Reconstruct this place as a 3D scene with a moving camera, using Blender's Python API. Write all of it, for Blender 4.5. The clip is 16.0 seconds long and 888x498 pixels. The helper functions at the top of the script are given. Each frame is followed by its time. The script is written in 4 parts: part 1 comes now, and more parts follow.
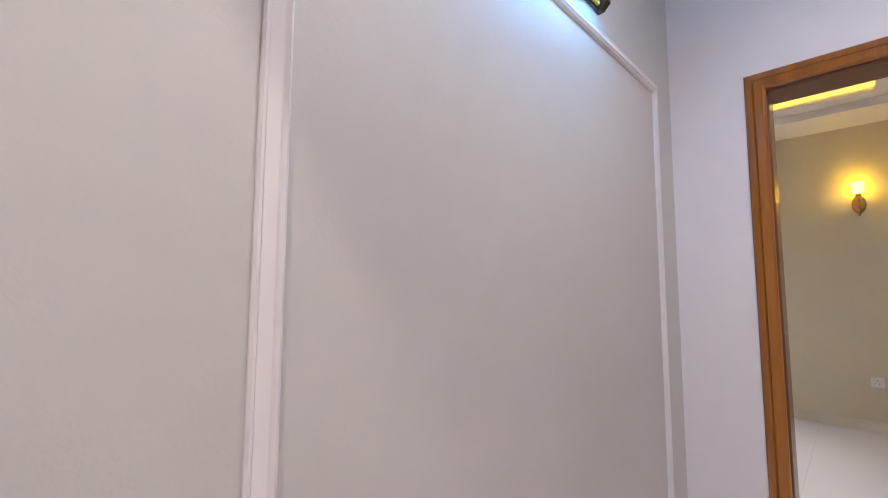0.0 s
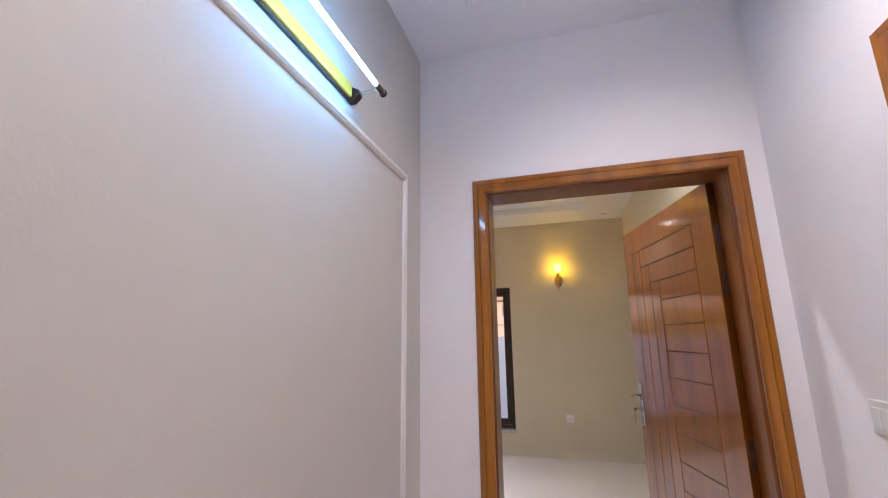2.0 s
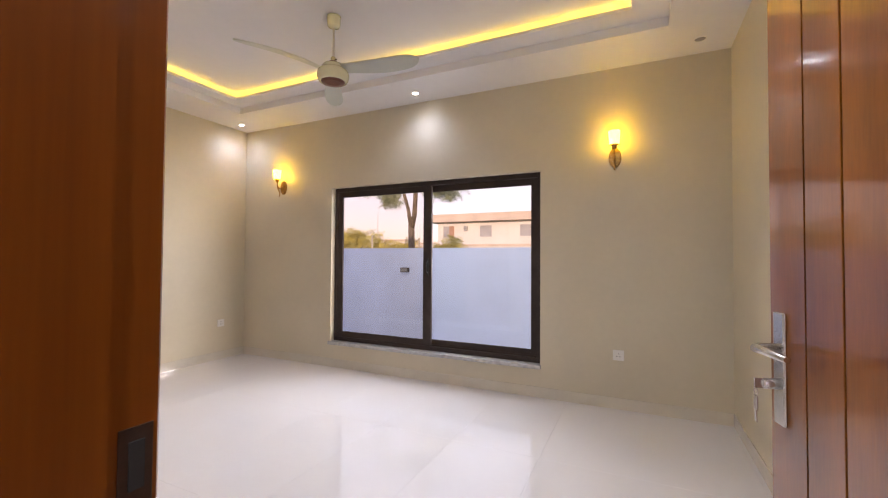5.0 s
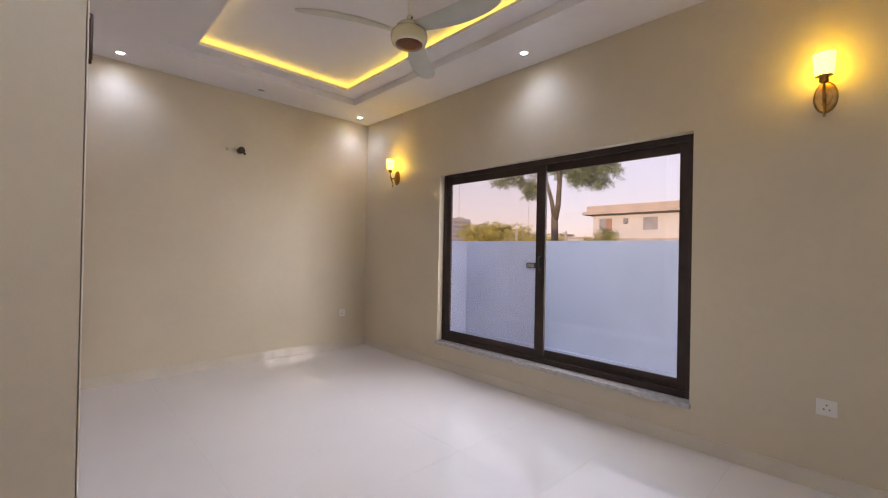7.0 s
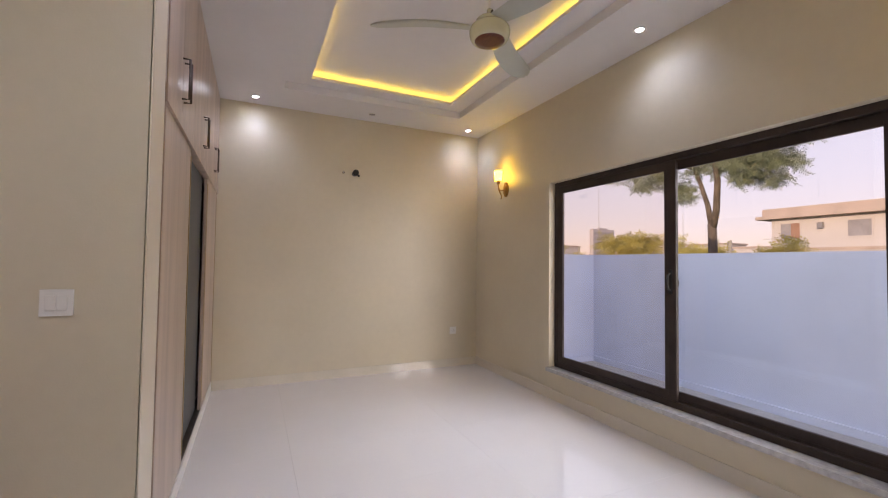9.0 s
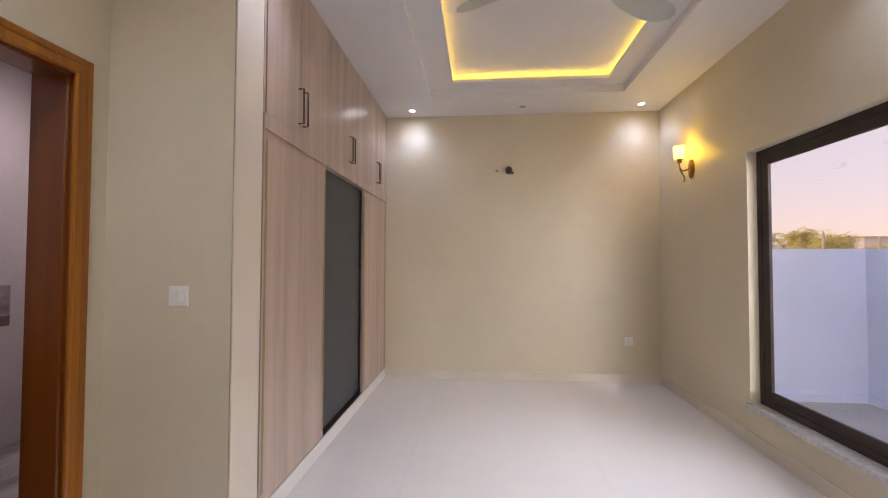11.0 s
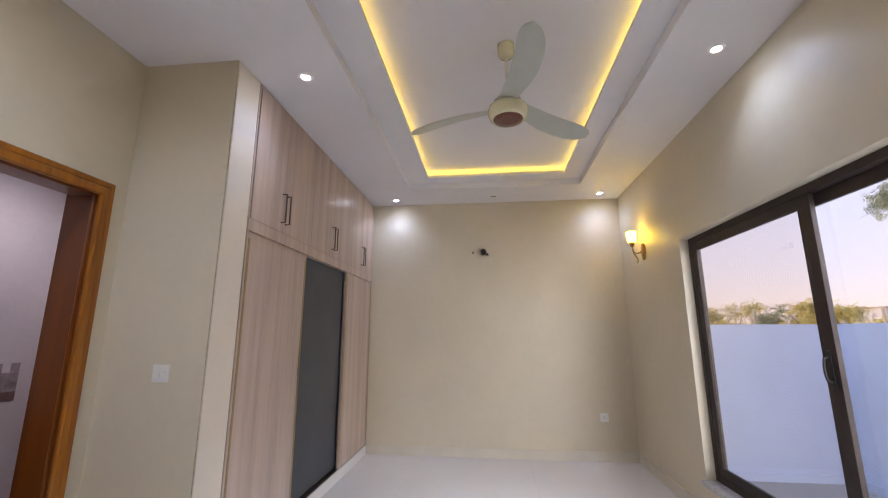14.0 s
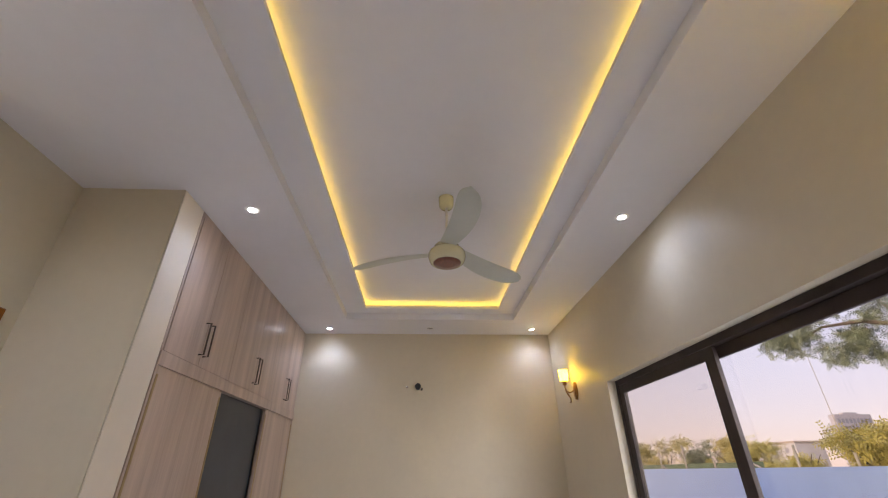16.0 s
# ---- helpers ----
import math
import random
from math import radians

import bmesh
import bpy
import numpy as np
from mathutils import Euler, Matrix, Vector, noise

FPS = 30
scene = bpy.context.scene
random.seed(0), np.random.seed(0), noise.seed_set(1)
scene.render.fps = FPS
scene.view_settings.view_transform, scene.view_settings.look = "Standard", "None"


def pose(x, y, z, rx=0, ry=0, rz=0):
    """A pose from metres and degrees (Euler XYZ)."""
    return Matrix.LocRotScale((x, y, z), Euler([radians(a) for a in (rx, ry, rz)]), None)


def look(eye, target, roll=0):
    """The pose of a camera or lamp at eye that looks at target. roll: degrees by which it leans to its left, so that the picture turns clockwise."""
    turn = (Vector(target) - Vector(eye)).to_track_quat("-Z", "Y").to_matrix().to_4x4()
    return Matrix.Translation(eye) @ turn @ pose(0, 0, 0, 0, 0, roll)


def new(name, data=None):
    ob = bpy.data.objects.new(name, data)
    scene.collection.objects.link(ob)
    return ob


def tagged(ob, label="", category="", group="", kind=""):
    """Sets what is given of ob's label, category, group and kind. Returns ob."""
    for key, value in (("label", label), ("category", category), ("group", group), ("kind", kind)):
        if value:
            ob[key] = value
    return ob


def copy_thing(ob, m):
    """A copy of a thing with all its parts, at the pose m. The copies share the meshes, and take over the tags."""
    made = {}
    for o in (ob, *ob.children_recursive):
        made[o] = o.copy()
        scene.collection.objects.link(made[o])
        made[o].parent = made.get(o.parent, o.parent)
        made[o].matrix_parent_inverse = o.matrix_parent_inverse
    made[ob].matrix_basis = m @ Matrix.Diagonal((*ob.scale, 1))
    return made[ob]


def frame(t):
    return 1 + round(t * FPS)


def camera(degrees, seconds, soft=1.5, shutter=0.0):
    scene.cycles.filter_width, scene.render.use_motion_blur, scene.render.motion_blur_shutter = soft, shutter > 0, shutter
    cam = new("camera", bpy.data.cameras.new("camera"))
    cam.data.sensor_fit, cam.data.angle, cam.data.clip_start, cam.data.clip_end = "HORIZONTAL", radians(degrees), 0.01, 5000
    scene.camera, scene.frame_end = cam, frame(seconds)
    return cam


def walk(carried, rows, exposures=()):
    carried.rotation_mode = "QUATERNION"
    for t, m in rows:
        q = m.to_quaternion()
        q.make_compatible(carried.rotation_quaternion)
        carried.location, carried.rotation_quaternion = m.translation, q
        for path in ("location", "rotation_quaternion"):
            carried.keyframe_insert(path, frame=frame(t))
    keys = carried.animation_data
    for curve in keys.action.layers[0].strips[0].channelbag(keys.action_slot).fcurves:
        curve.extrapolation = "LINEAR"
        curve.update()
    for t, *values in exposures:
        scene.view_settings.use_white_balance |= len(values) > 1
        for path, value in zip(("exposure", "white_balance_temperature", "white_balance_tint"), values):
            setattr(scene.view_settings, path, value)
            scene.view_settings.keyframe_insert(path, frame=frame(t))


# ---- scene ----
cam = camera(94.1, 16.0, soft=1.15)
PATH = [
    (0, (-0.479, 0.499, 1.366), (-1.887, 1.909, 1.54), 0.2),
    (0.5, (-0.277, 0.401, 1.425), (-1.599, 1.839, 1.853), 0.3),
    (1, (-0.196, 0.348, 1.458), (-1.385, 1.809, 2.132), -0.3),
    (1.5, (-0.235, 0.413, 1.471), (-1.233, 2.021, 2.116), -0.2),
    (2, (-0.368, 0.592, 1.445), (-0.91, 2.47, 1.868), -0.7),
    (2.5, (-0.415, 0.798, 1.383), (-0.51, 2.791, 1.514), -0.6),
    (3, (-0.364, 1.096, 1.349), (-0.315, 3.095, 1.39), -0.6),
    (3.5, (-0.329, 1.423, 1.327), (-0.371, 3.421, 1.404), -0.3),
    (4, (-0.31, 1.771, 1.312), (-0.56, 3.752, 1.419), -0.4),
    (4.5, (-0.268, 2.074, 1.309), (-0.807, 3.999, 1.389), -0.1),
    (5, (-0.240, 2.346, 1.279), (-1.093, 4.155, 1.327), 0.4),
    (7.5, (-0.216, 3.217, 1.278), (-1.748, 4.502, 1.304), 1.0),
    (8, (-0.241, 3.278, 1.291), (-1.863, 4.447, 1.34), 0.8),
    (10.5, (-0.299, 4.144, 1.316), (-2.296, 4.248, 1.366), 0.5),
    (11, (-0.369, 4.279, 1.318), (-2.361, 4.107, 1.374), 0.2),
    (11.5, (-0.357, 4.393, 1.3), (-2.31, 3.968, 1.384), -0.1),
    (12, (-0.252, 4.538, 1.302), (-2.148, 3.912, 1.424), -0.1),
    (12.5, (-0.14, 4.629, 1.312), (-2.012, 3.947, 1.484), -0.1),
    (13, (-0.071, 4.682, 1.303), (-1.963, 4.077, 1.537), -0.2),
    (13.5, (-0.055, 4.678, 1.334), (-1.988, 4.271, 1.646), -0.2),
    (14, (-0.035, 4.658, 1.363), (-1.983, 4.445, 1.761), -0.0),
    (14.5, (-0.013, 4.653, 1.389), (-1.943, 4.599, 1.914), -0.0),
    (15, (-0.008, 4.645, 1.413), (-1.886, 4.681, 2.101), -0.3),
    (15.5, (0.001, 4.648, 1.433), (-1.814, 4.724, 2.268), -0.4),
    (16, (0.017, 4.647, 1.445), (-1.74, 4.742, 2.396), -0.6),
]
walk(cam, [(t, look(eye, target, roll)) for t, eye, target, roll in PATH], [
    (0.0, 1.75, 6450, 13), (0.5, 1.42, 6400, 13), (1.0, 1.4, 6450, 13), (2.0, 1.75, 6700, 15), (2.5, 1.82, 6950, 16), (3.0, 2.0, 7000, 16),
    (3.5, 2.05, 6900, 15), (4.0, 2.1, 6700, 15), (5.0, 1.98, 6500, 15), (7.5, 1.52, 6350, 15), (8.0, 1.55, 6350, 15), (10.5, 1.65, 6450, 15),
    (11.5, 1.9, 6250, 14), (12.5, 1.97, 6000, 13), (13.5, 1.9, 5850, 13), (14.0, 1.77, 5850, 12), (14.5, 1.66, 5850, 12), (16.0, 1.55, 6150, 13)])

# ---- world, sun and exposure ----
SUN_ELEVATION = radians(9)
world = bpy.data.worlds.new("evening_sky")
scene.world = world
world.use_nodes = True
wn = world.node_tree.nodes
sky = wn.new("ShaderNodeTexSky")
sky.sky_type = "NISHITA"
sky.sun_disc = False
sky.sun_elevation = SUN_ELEVATION
sky.sun_rotation = radians(161)
sky.dust_density = 0.3
sky.ozone_density = 0.3
haze = wn.new("ShaderNodeMix")
haze.data_type, haze.blend_type = "RGBA", "MULTIPLY"
haze.inputs["Factor"].default_value = 1.0
haze.inputs["B"].default_value = (0.82, 0.64, 0.92, 1)
world.node_tree.links.new(sky.outputs[0], haze.inputs["A"])
# dusty warm horizon under a paler evening sky
way = wn.new("ShaderNodeTexCoord")
split = wn.new("ShaderNodeSeparateXYZ")
world.node_tree.links.new(way.outputs["Generated"], split.inputs[0])
dusk = wn.new("ShaderNodeValToRGB")
dusk.color_ramp.elements[0].position, dusk.color_ramp.elements[0].color = 0.0, (0.97, 0.76, 0.70, 1)
dusk.color_ramp.elements[1].position, dusk.color_ramp.elements[1].color = 1.0, (0.50, 0.70, 1.20, 1)
low_sky = dusk.color_ramp.elements.new(0.42)
low_sky.color = (0.95, 0.92, 1.02, 1)
mid_sky = dusk.color_ramp.elements.new(0.16)
mid_sky.color = (0.96, 0.84, 0.86, 1)
world.node_tree.links.new(split.outputs["Z"], dusk.inputs[0])
bright = wn.new("ShaderNodeVectorMath")
bright.operation = "SCALE"
bright.inputs["Scale"].default_value = 2.15
world.node_tree.links.new(dusk.outputs[0], bright.inputs[0])
evening = wn.new("ShaderNodeMix")
evening.data_type = "RGBA"
evening.inputs["Factor"].default_value = 0.86
world.node_tree.links.new(haze.outputs["Result"], evening.inputs["A"])
world.node_tree.links.new(bright.outputs[0], evening.inputs["B"])
world.node_tree.links.new(evening.outputs["Result"], wn["Background"].inputs[0])
wn["Background"].inputs[1].default_value = 0.135

sun = new("sun", bpy.data.lights.new("sun", "SUN"))
sun.data.energy = 1.2
sun.data.angle = radians(0.5)
sun.data.color = (1.0, 0.76, 0.52)
sun.matrix_world = look((0, 0, 0), (-0.35, 1.0, -1.06 * math.tan(SUN_ELEVATION)))


# added area lamp, out of view, for skylight through the head of the window
skylight = new("window_skylight", bpy.data.lights.new("window_skylight", "AREA"))
skylight.data.shape, skylight.data.size, skylight.data.size_y = "RECTANGLE", 2.4, 0.8
skylight.data.energy, skylight.data.color = 16.5, (0.84, 0.90, 1.0)
skylight.data.spread = radians(100)
skylight.matrix_world = look((-2.31, 7.10, 2.72), (-2.31, 3.2, 1.2))

# added area lamp beyond the window's other end, unseen, lighting the west wall sideways
side_sky = new("window_skylight_east", bpy.data.lights.new("window_skylight_east", "AREA"))
side_sky.data.shape, side_sky.data.size, side_sky.data.size_y = "RECTANGLE", 2.2, 1.5
side_sky.data.energy, side_sky.data.color = 12.5, (1.0, 0.95, 0.92)
side_sky.data.spread = radians(95)
side_sky.matrix_world = look((0.35, 7.35, 1.45), (-2.9, 5.5, 1.0))

# ---- materials ----
def mat(name, color, rough=0.5, vary=0.06, scale=3.0, stretch=(1, 1, 1), bump=0.0, bump_scale=120.0, metallic=0.0,
        coat=0.0, color2=None, detail=4.0, spec=0.5, rough_vary=0.0, random_tint=0.0, coat_ior=1.5, coat_rough=0.06):
    """A plain surface whose colour drifts at two scales, with fine relief."""
    m = bpy.data.materials.new(name)
    m.use_nodes = True
    nt = m.node_tree
    n, l = nt.nodes, nt.links
    b = n["Principled BSDF"]
    b.inputs["Roughness"].default_value = rough
    b.inputs["Metallic"].default_value = metallic
    b.inputs["Coat Weight"].default_value = coat
    b.inputs["Coat Roughness"].default_value = coat_rough
    b.inputs["Coat IOR"].default_value = coat_ior
    b.inputs["Specular IOR Level"].default_value = spec
    geo = n.new("ShaderNodeNewGeometry")
    mp = n.new("ShaderNodeMapping")
    mp.inputs["Scale"].default_value = stretch
    l.new(geo.outputs["Position"], mp.inputs["Vector"])
    big = n.new("ShaderNodeTexNoise")
    big.inputs["Scale"].default_value = scale
    big.inputs["Detail"].default_value = detail
    l.new(mp.outputs[0], big.inputs["Vector"])
    fine = n.new("ShaderNodeTexNoise")
    fine.inputs["Scale"].default_value = scale * 14
    fine.inputs["Detail"].default_value = 2.0
    l.new(mp.outputs[0], fine.inputs["Vector"])
    addn = n.new("ShaderNodeMath")
    addn.operation = "MULTIPLY_ADD"
    addn.inputs[1].default_value = 0.3
    l.new(fine.outputs["Fac"], addn.inputs[0])
    l.new(big.outputs["Fac"], addn.inputs[2])
    ramp = n.new("ShaderNodeValToRGB")
    ramp.color_ramp.elements[0].position = 0.42
    ramp.color_ramp.elements[1].position = 0.88
    c2 = color2 or [c * (1 - 2 * vary) for c in color]
    ramp.color_ramp.elements[0].color = (*c2, 1)
    ramp.color_ramp.elements[1].color = (*[min(1, c * (1 + vary)) for c in color], 1)
    l.new(addn.outputs[0], ramp.inputs[0])
    out = ramp.outputs[0]
    if random_tint:
        info = n.new("ShaderNodeObjectInfo")
        hsv = n.new("ShaderNodeHueSaturation")
        rng = n.new("ShaderNodeMapRange")
        rng.inputs["To Min"].default_value = 1 - random_tint
        rng.inputs["To Max"].default_value = 1 + random_tint
        l.new(info.outputs["Random"], rng.inputs["Value"])
        l.new(rng.outputs[0], hsv.inputs["Value"])
        l.new(out, hsv.inputs["Color"])
        out = hsv.outputs[0]
    l.new(out, b.inputs["Base Color"])
    if rough_vary:
        rr = n.new("ShaderNodeMapRange")
        rr.inputs["To Min"].default_value = max(0, rough - rough_vary)
        rr.inputs["To Max"].default_value = rough + rough_vary
        l.new(big.outputs["Fac"], rr.inputs["Value"])
        l.new(rr.outputs[0], b.inputs["Roughness"])
    if bump:
        bt = n.new("ShaderNodeTexNoise")
        bt.inputs["Scale"].default_value = bump_scale
        bt.inputs["Detail"].default_value = 3.0
        l.new(mp.outputs[0], bt.inputs["Vector"])
        bp = n.new("ShaderNodeBump")
        bp.inputs["Strength"].default_value = bump
        bp.inputs["Distance"].default_value = 0.003
        l.new(bt.outputs["Fac"], bp.inputs["Height"])
        l.new(bp.outputs[0], b.inputs["Normal"])
    return m


def glow(name, color, strength):
    m = bpy.data.materials.new(name)
    m.use_nodes = True
    b = m.node_tree.nodes["Principled BSDF"]
    b.inputs["Base Color"].default_value = (0.8, 0.8, 0.8, 1)
    b.inputs["Emission Color"].default_value = (*color, 1)
    b.inputs["Emission Strength"].default_value = strength
    return m


def glass_material(name, tint=(0.97, 0.98, 0.98)):
    m = bpy.data.materials.new(name)
    m.use_nodes = True
    b = m.node_tree.nodes["Principled BSDF"]
    b.inputs["Base Color"].default_value = (*tint, 1)
    b.inputs["Roughness"].default_value = 0.0
    b.inputs["IOR"].default_value = 1.45
    b.inputs["Transmission Weight"].default_value = 1.0
    return m


M_ROOM = mat("beige_wall_paint", (0.66, 0.587, 0.440), 0.45, 0.03, 1.3, bump=0.12, bump_scale=160, rough_vary=0.08)
# hall paints: off-white raised and putty lowered to carry the uneven hall light
M_HALL = mat("brightened_off_white_wall_paint", (0.84, 0.81, 0.82), 0.5, 0.025, 1.1, bump=0.12, bump_scale=160, rough_vary=0.06)
M_PANEL = mat("dimmed_putty_wall_paint", (0.585, 0.57, 0.535), 0.5, 0.025, 1.1, bump=0.12, bump_scale=160, rough_vary=0.06)
M_CEIL = mat("white_ceiling_paint", (0.80, 0.785, 0.80), 0.6, 0.02, 0.9, bump=0.06, bump_scale=120)
M_TRIM = mat("white_gloss_trim", (0.84, 0.81, 0.77), 0.35, 0.02, 2.0)
# pale cream holding the window light on the pillar's north face
M_LITFACE = mat("warm_cream_lit_face", (0.86, 0.77, 0.63), 0.4, 0.02, 2.0)
M_MOULD = mat("putty_gloss_moulding", (0.79, 0.765, 0.745), 0.3, 0.02, 2.0)
M_TILE = mat("polished_white_porcelain", (0.79, 0.765, 0.76), 0.035, 0.02, 1.6, color2=(0.78, 0.75, 0.745), rough_vary=0.015, random_tint=0.006, spec=1.0)
M_GROUT = mat("pale_grout", (0.79, 0.765, 0.75), 0.7, 0.08, 9.0)
M_SKIRT = mat("beige_skirting_tile", (0.73, 0.67, 0.56), 0.05, 0.04, 3.0, spec=0.9)
M_WOOD = mat("varnished_red_brown_wood", (0.255, 0.074, 0.003), 0.30, 0.06, 2.2, stretch=(5, 5, 0.5), color2=(0.155, 0.041, 0.002), coat=1.0, coat_ior=1.6, coat_rough=0.10, spec=0.3, detail=6, bump=0.04, bump_scale=40)
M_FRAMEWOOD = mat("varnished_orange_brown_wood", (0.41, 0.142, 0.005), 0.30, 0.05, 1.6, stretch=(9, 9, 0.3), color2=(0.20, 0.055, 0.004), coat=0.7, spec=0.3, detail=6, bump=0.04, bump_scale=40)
M_JAMB = mat("dark_red_brown_wood", (0.18, 0.048, 0.004), 0.30, 0.08, 1.6, stretch=(9, 9, 0.3), color2=(0.135, 0.033, 0.003), coat=0.5, spec=0.3, detail=6, bump=0.04)
M_GROOVE = mat("dark_groove_wood", (0.12, 0.030, 0.008), 0.6, 0.1, 4.0)
M_LAMINATE = mat("pinkish_oak_laminate", (0.60, 0.465, 0.375), 0.3, 0.06, 2.2, stretch=(5, 5, 0.22), color2=(0.40, 0.30, 0.235), detail=6, coat=0.1, coat_rough=0.25)
M_GREYBOARD = mat("dark_grey_board", (0.052, 0.057, 0.066), 0.45, 0.1, 4.0)
M_DARKMETAL = mat("dark_bronze_metal", (0.10, 0.075, 0.06), 0.35, 0.1, 20, metallic=0.8)
M_HINGE = mat("brown_bronze_hinge", (0.07, 0.030, 0.018), 0.4, 0.2, 40, metallic=0.3)
M_GOLD = mat("brushed_gold_profile", (0.45, 0.33, 0.17), 0.35, 0.08, 20, metallic=0.9)
M_REFLECTOR = mat("satin_yellow_gold_reflector", (0.78, 0.52, 0.08), 0.45, 0.05, 20, metallic=0.3)
M_BRASS = mat("antique_brass", (0.42, 0.25, 0.08), 0.32, 0.2, 30, metallic=1.0)
M_STEEL = mat("satin_steel", (0.62, 0.60, 0.57), 0.25, 0.06, 30, metallic=1.0)
M_ALU = mat("dark_brown_aluminium", (0.055, 0.040, 0.034), 0.55, 0.12, 8, spec=0.25)
M_STONE = mat("grey_granite_sill", (0.56, 0.55, 0.54), 0.2, 0.1, 30, color2=(0.40, 0.39, 0.39))
M_PLASTIC = mat("white_switch_plastic", (0.82, 0.80, 0.76), 0.25, 0.01, 5)
M_BLACK = mat("black_rubber", (0.02, 0.02, 0.02), 0.5, 0.1, 20)
M_CREAM = mat("cream_enamel", (0.72, 0.69, 0.46), 0.15, 0.03, 6, coat=1.0)
M_BLADE = mat("pale_grey_green_blade", (0.56, 0.57, 0.50), 0.3, 0.03, 6)
M_MAROON = mat("woodgrain_maroon_disc", (0.17, 0.05, 0.025), 0.3, 0.2, 25, stretch=(1, 5, 1))
M_BATHWALL = mat("lavender_grey_wall_tile", (0.50, 0.445, 0.44), 0.22, 0.05, 1.8)
M_BATHFLOOR = mat("grey_veined_marble", (0.33, 0.295, 0.28), 0.25, 0.1, 2.2, stretch=(1, 2.6, 1), color2=(0.13, 0.115, 0.11), detail=8)
M_BLUESTONE = mat("dark_blue_grey_stone", (0.055, 0.05, 0.07), 0.25, 0.2, 12)
# white plaster with the blue of the sky's light mixed into its colour
M_YARDWALL = mat("sky_blued_white_plaster", (0.63, 0.69, 0.88), 0.8, 0.05, 1.2, bump=0.3, bump_scale=60)
M_YARD = mat("pale_concrete", (0.45, 0.44, 0.43), 0.85, 0.1, 1.5, bump=0.3, bump_scale=50)
M_SOIL = mat("dry_grass_ground", (0.20, 0.17, 0.08), 0.95, 0.25, 0.4, color2=(0.10, 0.11, 0.04))
M_HOUSE = mat("cream_house_plaster", (0.60, 0.54, 0.53), 0.8, 0.05, 0.4)
M_ROOFEDGE = mat("tan_roof_band", (0.50, 0.39, 0.33), 0.8, 0.08, 0.8)
# tower concrete and far panes, with the distance haze put into their colour
M_TOWER = mat("haze_paled_tower_concrete", (0.50, 0.45, 0.47), 0.8, 0.04, 0.1)
M_FARGLASS = mat("haze_paled_grey_glass", (0.36, 0.33, 0.35), 0.3, 0.2, 0.5)
M_TOWERGLASS = mat("haze_paled_tower_glass", (0.30, 0.29, 0.33), 0.3, 0.1, 0.5)
M_SHUTTER = mat("brown_window_shutter", (0.36, 0.20, 0.14), 0.6, 0.1, 2)
M_BARK = mat("grey_brown_bark", (0.16, 0.12, 0.09), 0.9, 0.25, 5, stretch=(2, 2, 0.6), bump=0.6, bump_scale=14)
# olive leaves, lightened and greyed in colour for the haze
M_LEAF = mat("haze_paled_olive_leaves", (0.23, 0.25, 0.14), 0.6, 0.3, 2.0, color2=(0.14, 0.16, 0.09))
# yellow-green foliage, its colour raised to include the evening sunlight
M_LEAF2 = mat("sun_bright_yellow_green_leaves", (0.46, 0.38, 0.09), 0.6, 0.3, 1.5, color2=(0.29, 0.25, 0.06))
M_NET = mat("green_fence_netting", (0.12, 0.16, 0.09), 0.8, 0.15, 2)
M_POLE = mat("weathered_pale_post", (0.42, 0.36, 0.28), 0.8, 0.15, 3)
M_GLASS = glass_material("clear_window_glass")
M_TINTGLASS = glass_material("faintly_bronze_window_glass", (0.87, 0.83, 0.795))
M_SHADE = glow("glowing_frosted_shade", (1.0, 0.60, 0.018), 7.2)
M_LED = glow("warm_yellow_led", (1.0, 0.64, 0.08), 2.1)
M_LENS = glow("cool_white_lens", (0.90, 0.93, 1.0), 25.0)
M_TUBE = glow("daylight_tube", (0.12, 0.48, 1.0), 22.0)
M_OFFLENS = mat("unlit_grey_lens", (0.30, 0.28, 0.26), 0.3, 0.05, 20)


# ---- building helpers ----
def box(bm, x0, x1, y0, y1, z0, z1, r=0.0):
    m = Matrix.LocRotScale(((x0 + x1) / 2, (y0 + y1) / 2, (z0 + z1) / 2), None, (x1 - x0, y1 - y0, z1 - z0))
    made = bmesh.ops.create_cube(bm, size=1.0, matrix=m)["verts"]
    if r:
        edges = list({e for v in made for e in v.link_edges})
        bmesh.ops.bevel(bm, geom=edges, offset=r, segments=2, profile=0.6, affect="EDGES", clamp_overlap=True)


def lathe(bm, profile, seg=32, at=(0, 0, 0), turn=None, caps=True):
    """A solid of revolution about z from (radius, height) pairs."""
    rings = []
    for rad, h in profile:
        ring = []
        for i in range(seg):
            a = 2 * math.pi * i / seg
            v = Vector((rad * math.cos(a), rad * math.sin(a), h))
            if turn is not None:
                v = turn @ v
            ring.append(bm.verts.new(v + Vector(at)))
        rings.append(ring)
    for a, b in zip(rings, rings[1:]):
        for i in range(seg):
            f = bm.faces.new((a[i], a[(i + 1) % seg], b[(i + 1) % seg], b[i]))
            f.smooth = True
    if caps:
        bm.faces.new(list(reversed(rings[0])))
        bm.faces.new(rings[-1])


